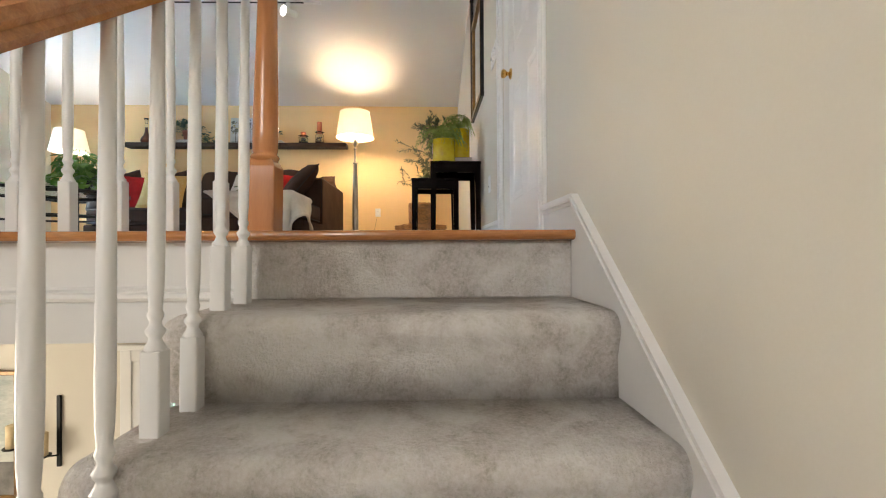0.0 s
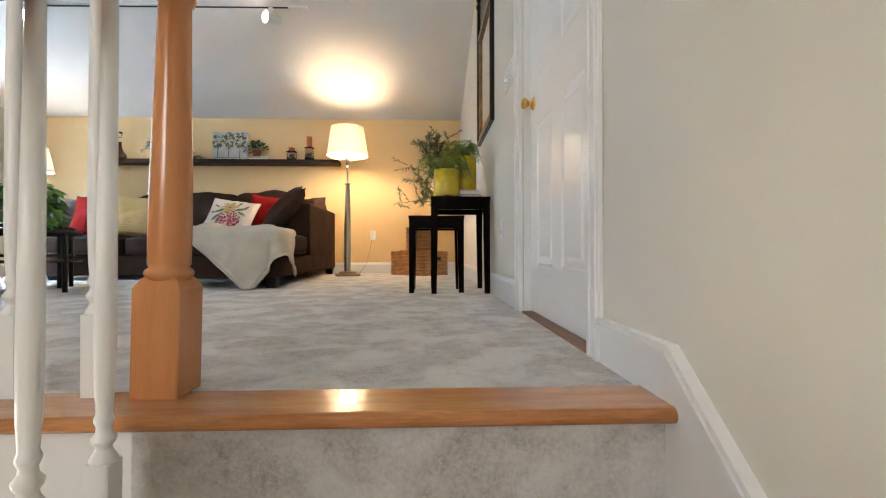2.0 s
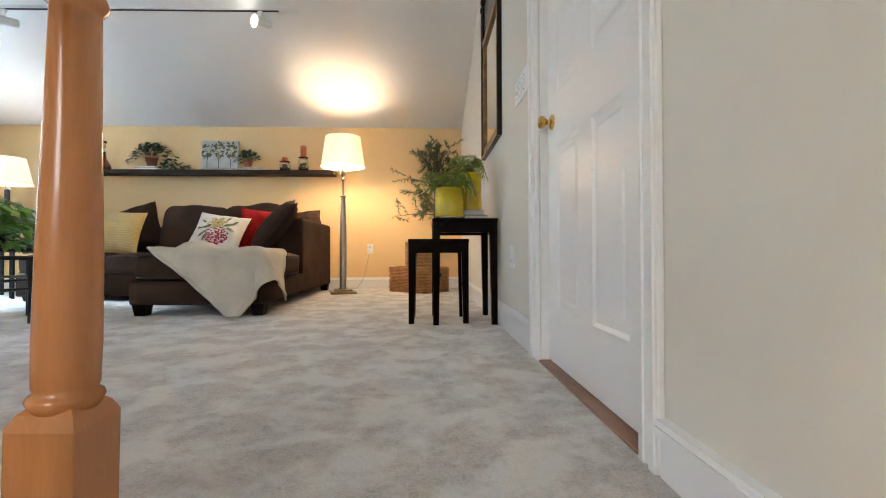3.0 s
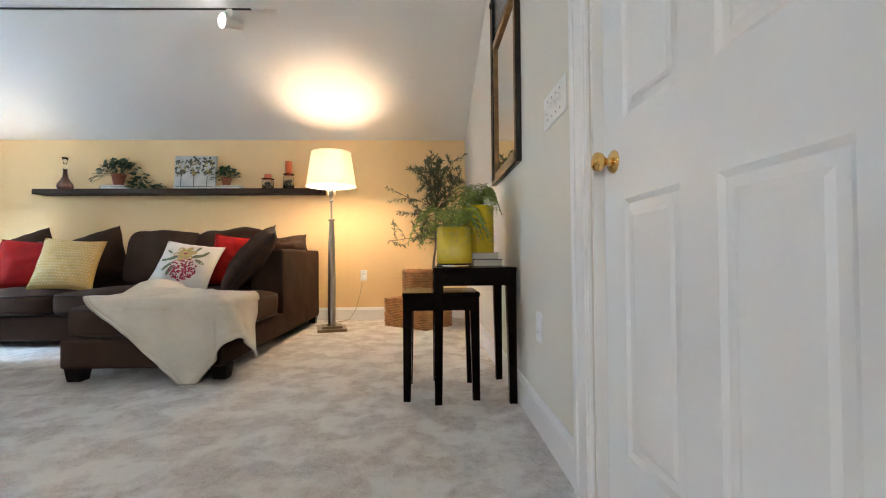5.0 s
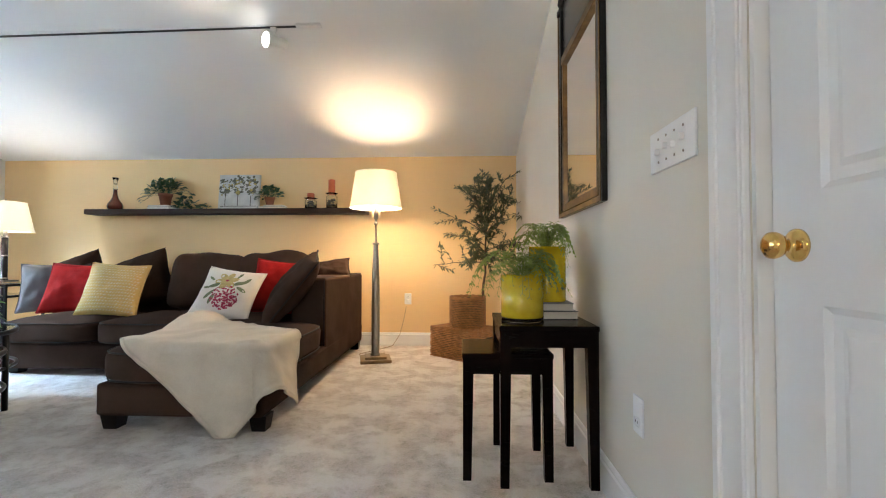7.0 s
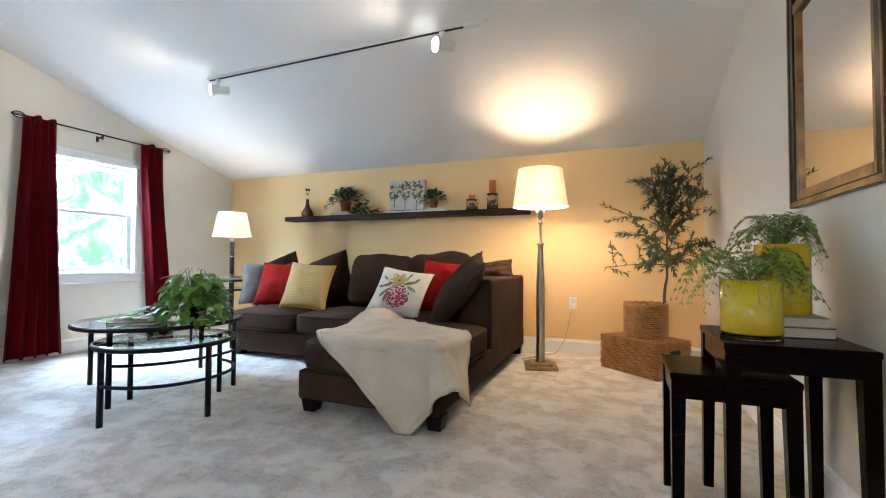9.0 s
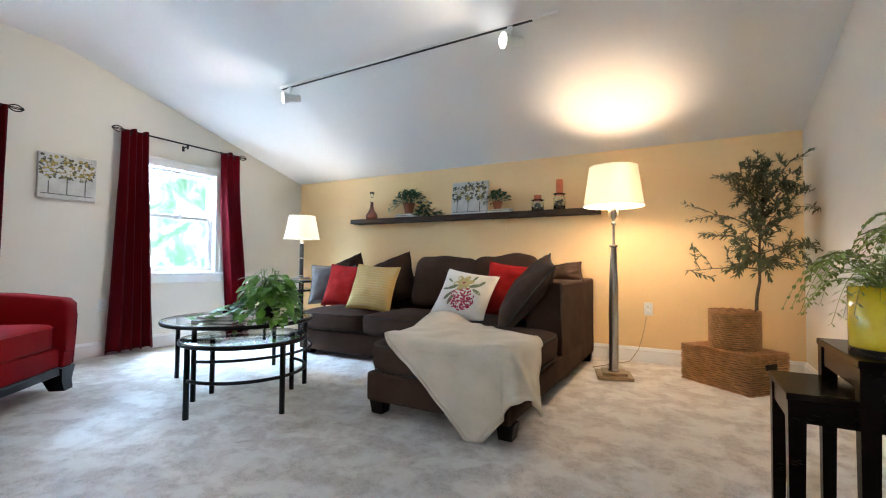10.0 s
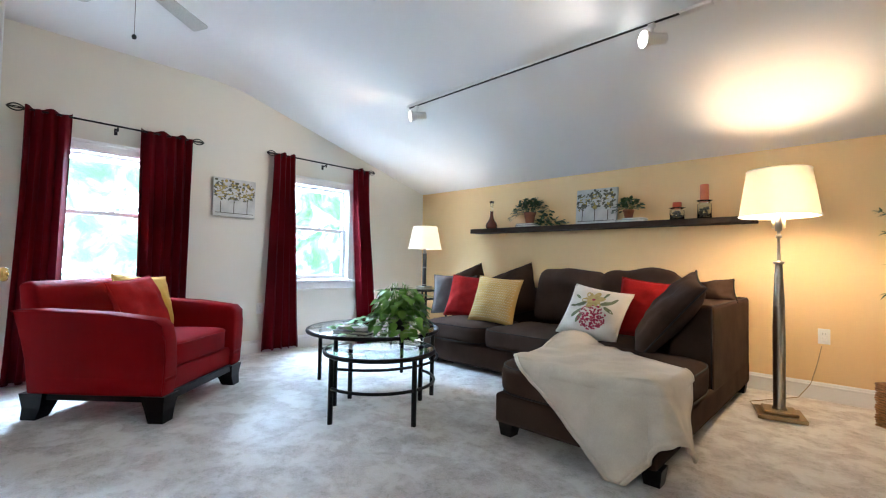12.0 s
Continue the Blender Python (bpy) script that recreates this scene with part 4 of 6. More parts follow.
fl = thing("floor_lamp", pose(FLOOR_LAMP[0], FLOOR_LAMP[1], 0, 0, 0, 14), "tall brushed metal floor lamp with a lit cream drum shade", "floor lamp")
bm = bmesh.new()
box(bm, -0.132, 0.132, -0.132, 0.132, 0.004, 0.030, 0.004, 2)
part("base_plate", bm, BRONZE, fl, "square antique brass base plate")
bm = bmesh.new()
box(bm, -0.092, 0.092, -0.092, 0.092, 0.030, 0.052, 0.005, 2)
part("base_step", bm, BRONZE, fl)
bm = bmesh.new()
lathe(bm, [(0.044, 0.052), (0.044, 0.060), (0.036, 0.068), (0.034, 0.074), (0.036, 0.45), (0.033, 0.75), (0.022, 1.00), (0.021, 1.03)], 28)
part("column", bm, STEEL, fl)
bm = bmesh.new()
lathe(bm, [(0.021, 1.025), (0.031, 1.030), (0.031, 1.042), (0.014, 1.046), (0.010, 1.05), (0.009, 1.20), (0.018, 1.205), (0.018, 1.222), (0.010, 1.226), (0.010, 1.25), (0.020, 1.255), (0.019, 1.33), (0.012, 1.40)], 20)
part("neck", bm, STEEL, fl)
for s in (-1, 1):
    bm = bmesh.new()
    tube(bm, [(s * 0.03, 0, 1.27), (s * 0.032, 0, 1.36)], 0.010, 10)
    part("socket", bm, IVORY, fl)
part("shade", shade_mesh(0.228, 0.182, 1.352, 1.665), SHADE, fl, "lit cream fabric drum shade")
for r, z in ((0.228, 1.353), (0.182, 1.664)):
    part("shade_rim", ring_mesh(r, z, 0.004), SHADE, fl)
bm = bmesh.new()
for k in range(3):
    a = 2 * math.pi * k / 3
    tube(bm, [(0.012 * math.cos(a), 0.012 * math.sin(a), 1.40), (0.18 * math.cos(a), 0.18 * math.sin(a), 1.655)], 0.002, 6)
part("spider", bm, STEEL, fl)
cord = thing("lamp_cord", ident(), "thin clear cord from the lamp to the wall outlet", "cord")
bm = bmesh.new()
pts = [(-1.17, 5.36, 0.012), (-1.22, 5.50, 0.010), (-1.08, 5.72, 0.010), (-0.97, 5.90, 0.012), (-0.90, 5.94, 0.12), (-0.86, 5.955, 0.28), (-0.83, 5.965, 0.44)]
fine = []
for k in range(len(pts) - 1):
    for j in range(6):
        fine.append(Vector(pts[k]).lerp(Vector(pts[k + 1]), j / 6))
tube(bm, fine, 0.003, 6)
part("wire", bm, mat("amber_cord", (0.35, 0.24, 0.12), None, 0.4, bump=0.0), cord)

tl = thing("table_lamp", pose(TABLE_LAMP[0], TABLE_LAMP[1], 0.690), "dark column table lamp with a lit cream shade", "table lamp")
bm = bmesh.new()
box(bm, -0.07, 0.07, -0.07, 0.07, 0.0, 0.018, 0.004, 2)
part("base_plate", bm, STEEL, tl)
bm = bmesh.new()
lathe(bm, [(0.026, 0.018), (0.028, 0.03), (0.024, 0.036), (0.024, 0.40), (0.012, 0.41)], 20)
part("column", bm, LEGDARK, tl)
for z in (0.03, 0.235, 0.405):
    bm = bmesh.new()
    lathe(bm, [(0.027, z), (0.029, z + 0.006), (0.027, z + 0.012)], 20)
    part("collar", bm, STEEL, tl)
bm = bmesh.new()
lathe(bm, [(0.010, 0.41), (0.018, 0.43), (0.018, 0.47), (0.008, 0.475), (0.005, 0.735), (0.010, 0.742), (0.004, 0.755)], 14)
part("neck", bm, STEEL, tl)
part("shade", shade_mesh(0.20, 0.145, 0.462, 0.728), SHADE, tl, "lit cream fabric shade")
for r, z in ((0.20, 0.463), (0.145, 0.727)):
    part("shade_rim", ring_mesh(r, z, 0.004), SHADE, tl)

# ---- iron and glass tables ----
et = thing("end_table", pose(TABLE_LAMP[0], TABLE_LAMP[1], 0, 0, 0, 4), "small black iron end table with a glass top", "end table")
for h, s in ((0.674, 0.27), (0.57, 0.19)):
    bm = bmesh.new()
    for a, b in (((-s, -s), (s, -s)), ((s, -s), (s, s)), ((s, s), (-s, s)), ((-s, s), (-s, -s))):
        x0, x1, y0, y1 = min(a[0], b[0]) - 0.009, max(a[0], b[0]) + 0.009, min(a[1], b[1]) - 0.009, max(a[1], b[1]) + 0.009
        box(bm, x0, x1, y0, y1, h - 0.012, h + 0.008)
    part("frame", bm, IRON, et)
    for x in (-s, s):
        for y in (-s, s):
            bm = bmesh.new()
            box(bm, x - 0.010, x + 0.010, y - 0.010, y + 0.010, 0, h - 0.011, 0.002, 1)
            part("leg", bm, IRON, et)
    bm = bmesh.new()
    box(bm, -s + 0.010, s - 0.010, -s + 0.010, s - 0.010, h + 0.001, h + 0.010)
    part("glass_top", bm, GREENGLASS, et)


def round_table(x, y, h, r, turn, label, ring_z):
    t = thing("coffee_table", pose(x, y, 0, 0, 0, turn), label, "coffee table", "nesting coffee tables")
    b = bmesh.new()
    n = 72
    prof = [(r - 0.022, -0.012), (r, -0.012), (r + 0.004, 0), (r, 0.012), (r - 0.010, 0.014), (r - 0.012, 0.004), (r - 0.022, 0.002)]
    rows = [[b.verts.new((q * math.cos(2 * math.pi * i / n), q * math.sin(2 * math.pi * i / n), h + z)) for q, z in prof] for i in range(n)]
    for i in range(n):
        p, q = rows[i], rows[(i + 1) % n]
        for j in range(len(prof)):
            b.faces.new((p[j], p[(j + 1) % len(prof)], q[(j + 1) % len(prof)], q[j])).smooth = True
    part("rim", b, IRON, t)
    b = bmesh.new()
    lathe(b, [(r - 0.013, h + 0.003), (r - 0.012, h + 0.005), (r - 0.012, h + 0.012), (r - 0.014, h + 0.013)], 72)
    for f in b.faces:
        f.smooth = False
    part("glass_top", b, GREENGLASS, t, "clear round glass top")
    for k in range(4):
        a = math.pi / 2 * k
        b = bmesh.new()
        tube(b, [((r - 0.008) * math.cos(a), (r - 0.008) * math.sin(a), 0), ((r - 0.008) * math.cos(a), (r - 0.008) * math.sin(a), h - 0.010)], 0.016, 12)
        part("leg", b, IRON, t)
    b = bmesh.new()
    m = 40
    a0, a1 = ring_z[1], ring_z[2]
    tube(b, [((r - 0.006) * math.cos(radians(a0 + (a1 - a0) * i / m)), (r - 0.006) * math.sin(radians(a0 + (a1 - a0) * i / m)), ring_z[0]) for i in range(m + 1)], 0.010, 8)
    part("stretcher", b, IRON, t)
    return t


round_table(-3.43, 3.71, 0.458, 0.515, 22, "large round glass coffee table on black iron legs", (0.25, -90, 180))
round_table(-2.945, 3.39, 0.405, 0.368, -3, "small round glass coffee table nested beside the large one", (0.215, -90, 90))

# ---- patterned pillows ----
YEL_BASE = mat("yellow_pillow_linen", (0.68, 0.47, 0.16), (0.61, 0.41, 0.13), 0.8, scale=8, fine=260, bump=0.2, depth=0.002)
CREAM_THREAD = mat("cream_print", (0.78, 0.72, 0.55), None, 0.85, scale=20, bump=0.1)
IVORY_LINEN = mat("ivory_linen", (0.76, 0.73, 0.66), (0.68, 0.65, 0.58), 0.85, scale=8, fine=260, bump=0.2, depth=0.002)
BERRY = mat("berry_embroidery", (0.40, 0.030, 0.085), (0.26, 0.015, 0.05), 0.8, scale=40, bump=0.2)
PETAL = mat("ochre_petal_embroidery", (0.52, 0.42, 0.17), (0.40, 0.33, 0.13), 0.8, scale=40, bump=0.2)
SAGE = mat("sage_embroidery", (0.20, 0.24, 0.13), (0.13, 0.16, 0.09), 0.8, scale=40, bump=0.2)


def on_pillow(w, h, t, seed, u, v, lift=0.003):
    """The place on a pillow's front at u, v from -1 to 1."""
    puff = max(0.0, (1 - u * u) * (1 - v * v)) ** 0.42
    wr = noise.noise((u * 2.4 + seed, v * 2.4, -3 + seed)) * 0.022 + noise.noise((u * 6 + seed, v * 6, -1)) * 0.009
    x = u * w / 2 * (1 - 0.075 * (1 - v * v) * abs(u) ** 2)
    z = v * h / 2 * (1 - 0.075 * (1 - u * u) * abs(v) ** 2)
    return Vector((x, -(t / 2 * puff + wr * puff) - lift, z + h / 2))


def blot(bm, at, pts, centre):
    """A flat patch of cloth: a fan of points laid on a curved surface."""
    c = bm.verts.new(at(*centre))
    ring = [bm.verts.new(at(*p)) for p in pts]
    for i in range(len(ring)):
        bm.faces.new((c, ring[i], ring[(i + 1) % len(ring)])).smooth = True


yp = throw_pillow(pose(-3.16, 4.86, 0.435, -24, 0, 12) @ pose(0, 0, 0, 0, 4, 0), 0.46, 0.46, 0.18, YEL_BASE, "yellow linen pillow with a small cream diamond print", 12.4)
bm = bmesh.new()
for i in range(19):
    for j in range(17):
        u, v = (i - 9) / 10.0, (j - 8) / 9.0
        for s in (-1, 1):
            d = 0.036
            uu = u + (0.05 if j % 2 else 0)
            if abs(uu) < 0.93 and abs(v) < 0.93:
                blot(bm, lambda a, b: on_pillow(0.46, 0.46, 0.18, 12.4, a, b, 0.0016), [(uu - d, v - s * d * 0.2), (uu - d * 0.7, v - s * d * 0.2 - 0.014), (uu + d, v + s * d * 0.75), (uu + d * 0.7, v + s * d * 0.75 + 0.014)], (uu, v + s * d * 0.3))
part("print", bm, CREAM_THREAD, yp, "cream diamond print")

FW, FH, FT, FS = 0.47, 0.45, 0.17, 13.7
fp = throw_pillow(pose(-2.15, 4.72, 0.435, -34, 0, 6) @ pose(0, 0, 0, 0, 9, 0), FW, FH, FT, IVORY_LINEN, "ivory pillow embroidered with a berry-red flower", FS)
rng = random.Random(4)
at = lambda a, b: on_pillow(FW, FH, FT, FS, a, b, 0.0025)
bm = bmesh.new()
for k in range(190):
    a, q = rng.uniform(0, 6.28), 0.44 * math.sqrt(rng.random())
    u, v = 0.10 + q * math.cos(a), -0.32 + q * 1.05 * math.sin(a)
    blot(bm, at, [(u + 0.034 * math.cos(b), v + 0.034 * math.sin(b)) for b in (0, 1.05, 2.1, 3.14, 4.19, 5.24)], (u, v))
part("berry_flower", bm, BERRY, fp, "berry-red flower head")
bm = bmesh.new()
for k in range(6):
    a = k * math.pi / 3 + 0.3
    c, s = math.cos(a), math.sin(a)
    pts = []
    for j in range(10):
        b = 2 * math.pi * j / 10
        l, wd = 0.21 + 0.19 * math.cos(b), 0.115 * math.sin(b)
        pts.append((-0.05 + c * l - s * wd, 0.36 + s * l + c * wd))
    blot(bm, at, pts, (-0.05 + c * 0.17, 0.36 + s * 0.17))
part("ochre_flower", bm, PETAL, fp, "ochre six-petalled flower")
bm = bmesh.new()
for u, v, a, l in ((0.42, 0.30, 0.5, 0.22), (0.55, 0.05, -0.4, 0.2), (0.62, 0.45, 0.9, 0.16), (-0.40, 0.10, 3.6, 0.2), (-0.45, -0.25, 4.0, 0.24), (-0.30, -0.45, 4.4, 0.2), (-0.62, 0.40, 2.6, 0.14), (-0.66, 0.0, 3.2, 0.12), (0.30, 0.62, 1.1, 0.16)):
    c, s = math.cos(a), math.sin(a)
    pts = []
    for j in range(10):
        b = 2 * math.pi * j / 10
        x, y = l * math.cos(b), l * 0.33 * math.sin(b)
        pts.append((u + c * x - s * y, v + s * x + c * y))
    blot(bm, at, pts, (u, v))
part("leaves", bm, SAGE, fp, "sage green leaves")
bm = bmesh.new()
blot(bm, lambda a, b: on_pillow(FW, FH, FT, FS, a, b, 0.004), [(-0.05 + 0.06 * math.cos(b), 0.36 + 0.06 * math.sin(b)) for b in (0, 0.8, 1.6, 2.4, 3.2, 4, 4.8, 5.6)], (-0.05, 0.36))
part("flower_eye", bm, BERRY, fp)

# ---- floating shelf and what stands on it ----
SHX, SHY, SHZ = (-4.20, -1.23), 5.80, 1.420
sh = thing("floating_shelf", ident(), "long dark wooden floating shelf on the yellow wall", "shelf")
bm = bmesh.new()
box(bm, SHX[0], SHX[1], SHY, FY, SHZ - 0.052, SHZ, 0.003, 1)
part("board", bm, SHELFW, sh)
bm = bmesh.new()
box(bm, SHX[0] + 0.01, SHX[1] - 0.01, FY - 0.022, FY - 0.002, SHZ - 0.001, SHZ + 0.012, 0.002, 1)
part("back_lip", bm, SHELFW, sh)

vase = thing("vase", pose(-3.93, 5.885, SHZ), "brown glazed bottle vase with a clear glass neck", "vase")
bm = bmesh.new()
lathe(bm, [(0.050, 0), (0.066, 0.012), (0.074, 0.035), (0.066, 0.065), (0.042, 0.10), (0.026, 0.135), (0.020, 0.17), (0.018, 0.215)], 28)
part("body", bm, VASE, vase)
bm = bmesh.new()
lathe(bm, [(0.018, 0.216), (0.020, 0.24), (0.015, 0.27), (0.017, 0.30), (0.030, 0.34), (0.028, 0.342), (0.013, 0.30), (0.012, 0.27)], 24)
part("neck", bm, CLEAR, vase, "clear glass neck")


def book(m, w, d, h, cover, label, group="books"):
    b = thing("book", m, label, "book", group)
    bm = bmesh.new()
    box(bm, -w / 2, w / 2, -d / 2, d / 2, 0, 0.003, 0.001, 1)
    box(bm, -w / 2, w / 2, -d / 2, d / 2, h - 0.003, h, 0.001, 1)
    box(bm, -w / 2, -w / 2 + 0.003, -d / 2, d / 2, 0.002, h - 0.002)
    part("cover", bm, cover, b)
    bm = bmesh.new()
    box(bm, -w / 2 + 0.003, w / 2 - 0.004, -d / 2 + 0.004, d / 2 - 0.004, 0.003, h - 0.003)
    part("page_block", bm, PAPER, b)
    return b


def pot_plant(name, m, r, h, label, pot_mat, leaves, leaf_mat, seed, spread, droop, size):
    """A flower pot with trailing stems of pointed leaves."""
    p = thing(name, m, label, "plant")
    b = bmesh.new()
    lathe(b, [(r * 0.70, 0), (r * 0.96, h * 0.78), (r * 1.06, h * 0.78), (r * 1.08, h), (r * 0.98, h), (r * 0.92, h * 0.88), (0.004, h * 0.86)], 28)
    part("pot", b, pot_mat, p)
    b, st = bmesh.new(), bmesh.new()
    g = random.Random(seed)
    for k in range(leaves):
        a = g.uniform(0, 2 * math.pi)
        reach = g.uniform(0.15, 1.0)
        tip = Vector((spread[0] * reach * math.cos(a), spread[1] * reach * math.sin(a), h + spread[2] * (1 - reach ** 2) * g.uniform(0.4, 1.0) - droop * reach ** 3 * g.random()))
        root = Vector((r * 0.4 * math.cos(a), r * 0.4 * math.sin(a), h * 0.9))
        mid = (root + tip) / 2 + Vector((0, 0, 0.03))
        if k % 3 == 0:
            tube(st, [root, mid, tip], 0.0016, 5)
        way = (tip - root).normalized() + Vector((g.uniform(-0.6, 0.6), g.uniform(-0.6, 0.6), g.uniform(-0.6, 0.2)))
        leaf(b, tip, way, (g.uniform(-0.4, 0.4), g.uniform(-0.9, 0.1), 1), size * g.uniform(0.7, 1.2), size * g.uniform(0.6, 0.9))
    part("stalk", st, leaf_mat, p)
    part("foliage", b, leaf_mat, p, "glossy green trailing leaves")
    return p


book(pose(-3.40, 5.885, SHZ, 0, 0, 2), 0.26, 0.14, 0.022, BOOK_DARK, "dark book lying flat under the ivy pot")
book(pose(-3.41, 5.885, SHZ + 0.022, 0, 0, -3), 0.23, 0.13, 0.020, BOOK_GREY, "grey book lying under the ivy pot")
pot_plant("ivy_plant", pose(-3.38, 5.885, SHZ + 0.042), 0.064, 0.125, "trailing ivy in a terracotta pot on books", TERRA, 150, LEAF, 11, (0.27, 0.085, 0.15), 0.10, 0.055)
# a trail of ivy lying along the shelf
trail = thing("ivy_trail", pose(-3.13, 5.87, SHZ), "fallen ivy trail lying on the shelf", "plant")
bm = bmesh.new()
g = random.Random(5)
for k in range(60):
    x = g.uniform(-0.14, 0.2)
    leaf(bm, (x, g.uniform(-0.055, 0.05), 0.012 + g.random() * 0.11 * (1 - abs(x) / 0.25)), (g.uniform(-1, 1), g.uniform(-1, 0.3), g.uniform(-0.3, 0.7)), (0, -0.6, 1), 0.055, 0.042)
tube(bm, [(-0.2, 0, 0.08), (-0.08, 0, 0.05), (0.05, -0.01, 0.02), (0.18, 0.01, 0.006)], 0.002, 5)
part("foliage", bm, LEAF, trail)


def tree_canvas(m, w, h, seed, label, ochre=60):
    """A gallery canvas painted with three trees, its face towards -y, its base at z = 0."""
    c = thing("canvas_picture", m, label, "picture")
    b = bmesh.new()
    box(b, -w / 2, w / 2, 0, 0.035, 0, h, 0.003, 1)
    part("canvas", b, CANVAS, c)
    g = random.Random(seed)
    b = bmesh.new()
    xs = (-0.33 * w, -0.02 * w, 0.30 * w)
    for x in xs:
        box(b, x - 0.004, x + 0.003, -0.0012, 0.001, 0.09 * h, 0.62 * h)
    box(b, -0.45 * w, 0.45 * w, -0.001, 0.001, 0.085 * h, 0.10 * h)
    part("trunks", b, DARKPAINT, c)
    for nm, mt, cnt, lift in (("dark_foliage_paint", OLIVEPAINT, 520, 0.0015), ("light_foliage_paint", OCHRE, ochre, 0.0025), ("pale_paint", CANVAS, 70, 0.0033)):
        b = bmesh.new()
        for k in range(cnt):
            x = xs[k % 3] + g.gauss(0, 0.062 * w)
            z = 0.66 * h + g.gauss(0, 0.105 * h)
            s = g.uniform(0.006, 0.015) * w / 0.42
            a = g.uniform(0, 3)
            if abs(x) < w / 2 - 0.012 and z < h - 0.012:
                vs = [b.verts.new((x + s * math.cos(a + q) * e, -lift - 0.0005 * g.random(), z + s * math.sin(a + q))) for q, e in ((0, 1.5), (1.3, 1), (2.6, 1.4), (3.9, 1), (5.1, 1.2))]
                b.faces.new(vs)
        part(nm, b, mt, c)["kind"] = "stuff"
    return c


tree_canvas(pose(-2.61, 5.905, SHZ + 0.001, -6, 0, 0), 0.435, 0.375, 3, "pale canvas painting of three trees leaning on the shelf")
tree_canvas(pose(LX + 0.036, 3.305, 1.415, 0, 0, 90), 0.415, 0.385, 8, "pale canvas painting of three ochre trees on the wall", 150)
book(pose(-2.23, 5.885, SHZ, 0, 0, 3), 0.26, 0.13, 0.024, BOOK_BLUE, "teal book lying under the small pot")
book(pose(-2.20, 5.885, SHZ + 0.024, 0, 0, -2), 0.20, 0.12, 0.014, PAPER, "pale book lying under the small pot")
pot_plant("ivy_plant", pose(-2.26, 5.885, SHZ + 0.038), 0.050, 0.085, "small ivy in a terracotta pot on books", TERRA, 80, LEAF, 23, (0.15, 0.075, 0.11), 0.04, 0.05)


def candle_jar(x, r, h, candle_h, label):
    j = thing("candle_jar", pose(x, 5.885, SHZ), label, "candle holder", "candle jars")
    b = bmesh.new()
    lathe(b, [(r * 0.9, 0.0), (r, 0.006), (r, h * 0.78), (r * 0.7, h * 0.84), (r * 0.72, h * 0.9), (r * 1.15, h), (r * 1.10, h), (r * 0.64, h * 0.9), (r * 0.62, h * 0.84), (r * 0.93, h * 0.76), (r * 0.93, 0.012)], 28)
    part("jar", b, CLEAR, j, "clear glass jar")
    b = bmesh.new()
    g = random.Random(int(-x * 100))
    for k in range(26):
        q = Vector((g.uniform(-1, 1), g.uniform(-1, 1), 0)) * r * 0.55
        softbox(b, (q.x, q.y, 0.022 + g.random() * h * 0.5), (0.011, 0.014, 0.009), 2.2, 4)
    part("pebbles", b, PEBBLE, j)
    b = bmesh.new()
    lathe(b, [(r * 0.60, h * 0.90), (r * 0.62, h * 0.90 + 0.002), (r * 0.62, h * 0.9 + candle_h), (r * 0.5, h * 0.9 + candle_h + 0.003)], 20)
    part("candle", b, CANDLE, j, "orange pillar candle")


candle_jar(-1.825, 0.060, 0.110, 0.060, "low glass jar with pebbles and an orange candle")
candle_jar(-1.605, 0.056, 0.160, 0.155, "tall glass jar with pebbles and an orange pillar candle")

# ---- outlets and switches ----
def plate(name, m, w, h, label, category, toggles=0, sockets=0):
    p = thing(name, m, label, category)
    b = bmesh.new()
    box(b, -w / 2, w / 2, -0.007, 0, -h / 2, h / 2, 0.003, 2)
    part("cover_plate", b, PLASTIC, p)
    for k in range(toggles):
        x = (k - (toggles - 1) / 2) * 0.046
        b = bmesh.new()
        box(b, x - 0.005, x + 0.005, -0.020, -0.006, -0.004 if k % 2 else -0.012, 0.012 if k % 2 else 0.004, 0.002, 1)
        part("toggle", b, PLASTIC, p)
        for z in (-0.032, 0.032):
            b = bmesh.new()
            lathe(b, [(0.0035, 0.0), (0.0035, 0.0015)], 8, (x, -0.007, z), pose(0, 0, 0, 90, 0, 0))
            part("screw", b, STEEL, p)
    for k in range(sockets):
        z = -0.02 + 0.04 * k
        b = bmesh.new()
        box(b, -0.017, 0.017, -0.0095, -0.006, z - 0.014, z + 0.014, 0.004, 2)
        part("socket", b, PLASTIC, p)
        b = bmesh.new()
        for x in (-0.007, 0.007):
            box(b, x - 0.0012, x + 0.0012, -0.0102, -0.0090, z - 0.004, z + 0.006)
        part("slots", b, SLOT, p)
    return p


plate("wall_outlet", pose(-0.822, FY, 0.485), 0.072, 0.116, "white double outlet on the yellow wall", "outlet", sockets=2)
bm = bmesh.new()
box(bm, -0.014, 0.014, -0.035, -0.009, -0.034, -0.006, 0.003, 1)
pl = tagged(part("plug", bm, PLASTIC), "white plug in the wall outlet", "plug")
pl.location = (-0.822, FY, 0.485)
plate("wall_outlet", pose(LX, 3.61, 0.470, 0, 0, 90), 0.072, 0.116, "white double outlet on the cream wall", "outlet", sockets=2)
plate("light_switch", pose(RX, 2.570, 1.195, 0, 0, -90), 0.250, 0.116, "white four-gang switch plate beside the door", "light switch", toggles=4)
plate("wall_outlet", pose(RX, 2.810, 0.405, 0, 0, -90), 0.075, 0.118, "white outlet plate low on the wall beside the door", "outlet", sockets=1)

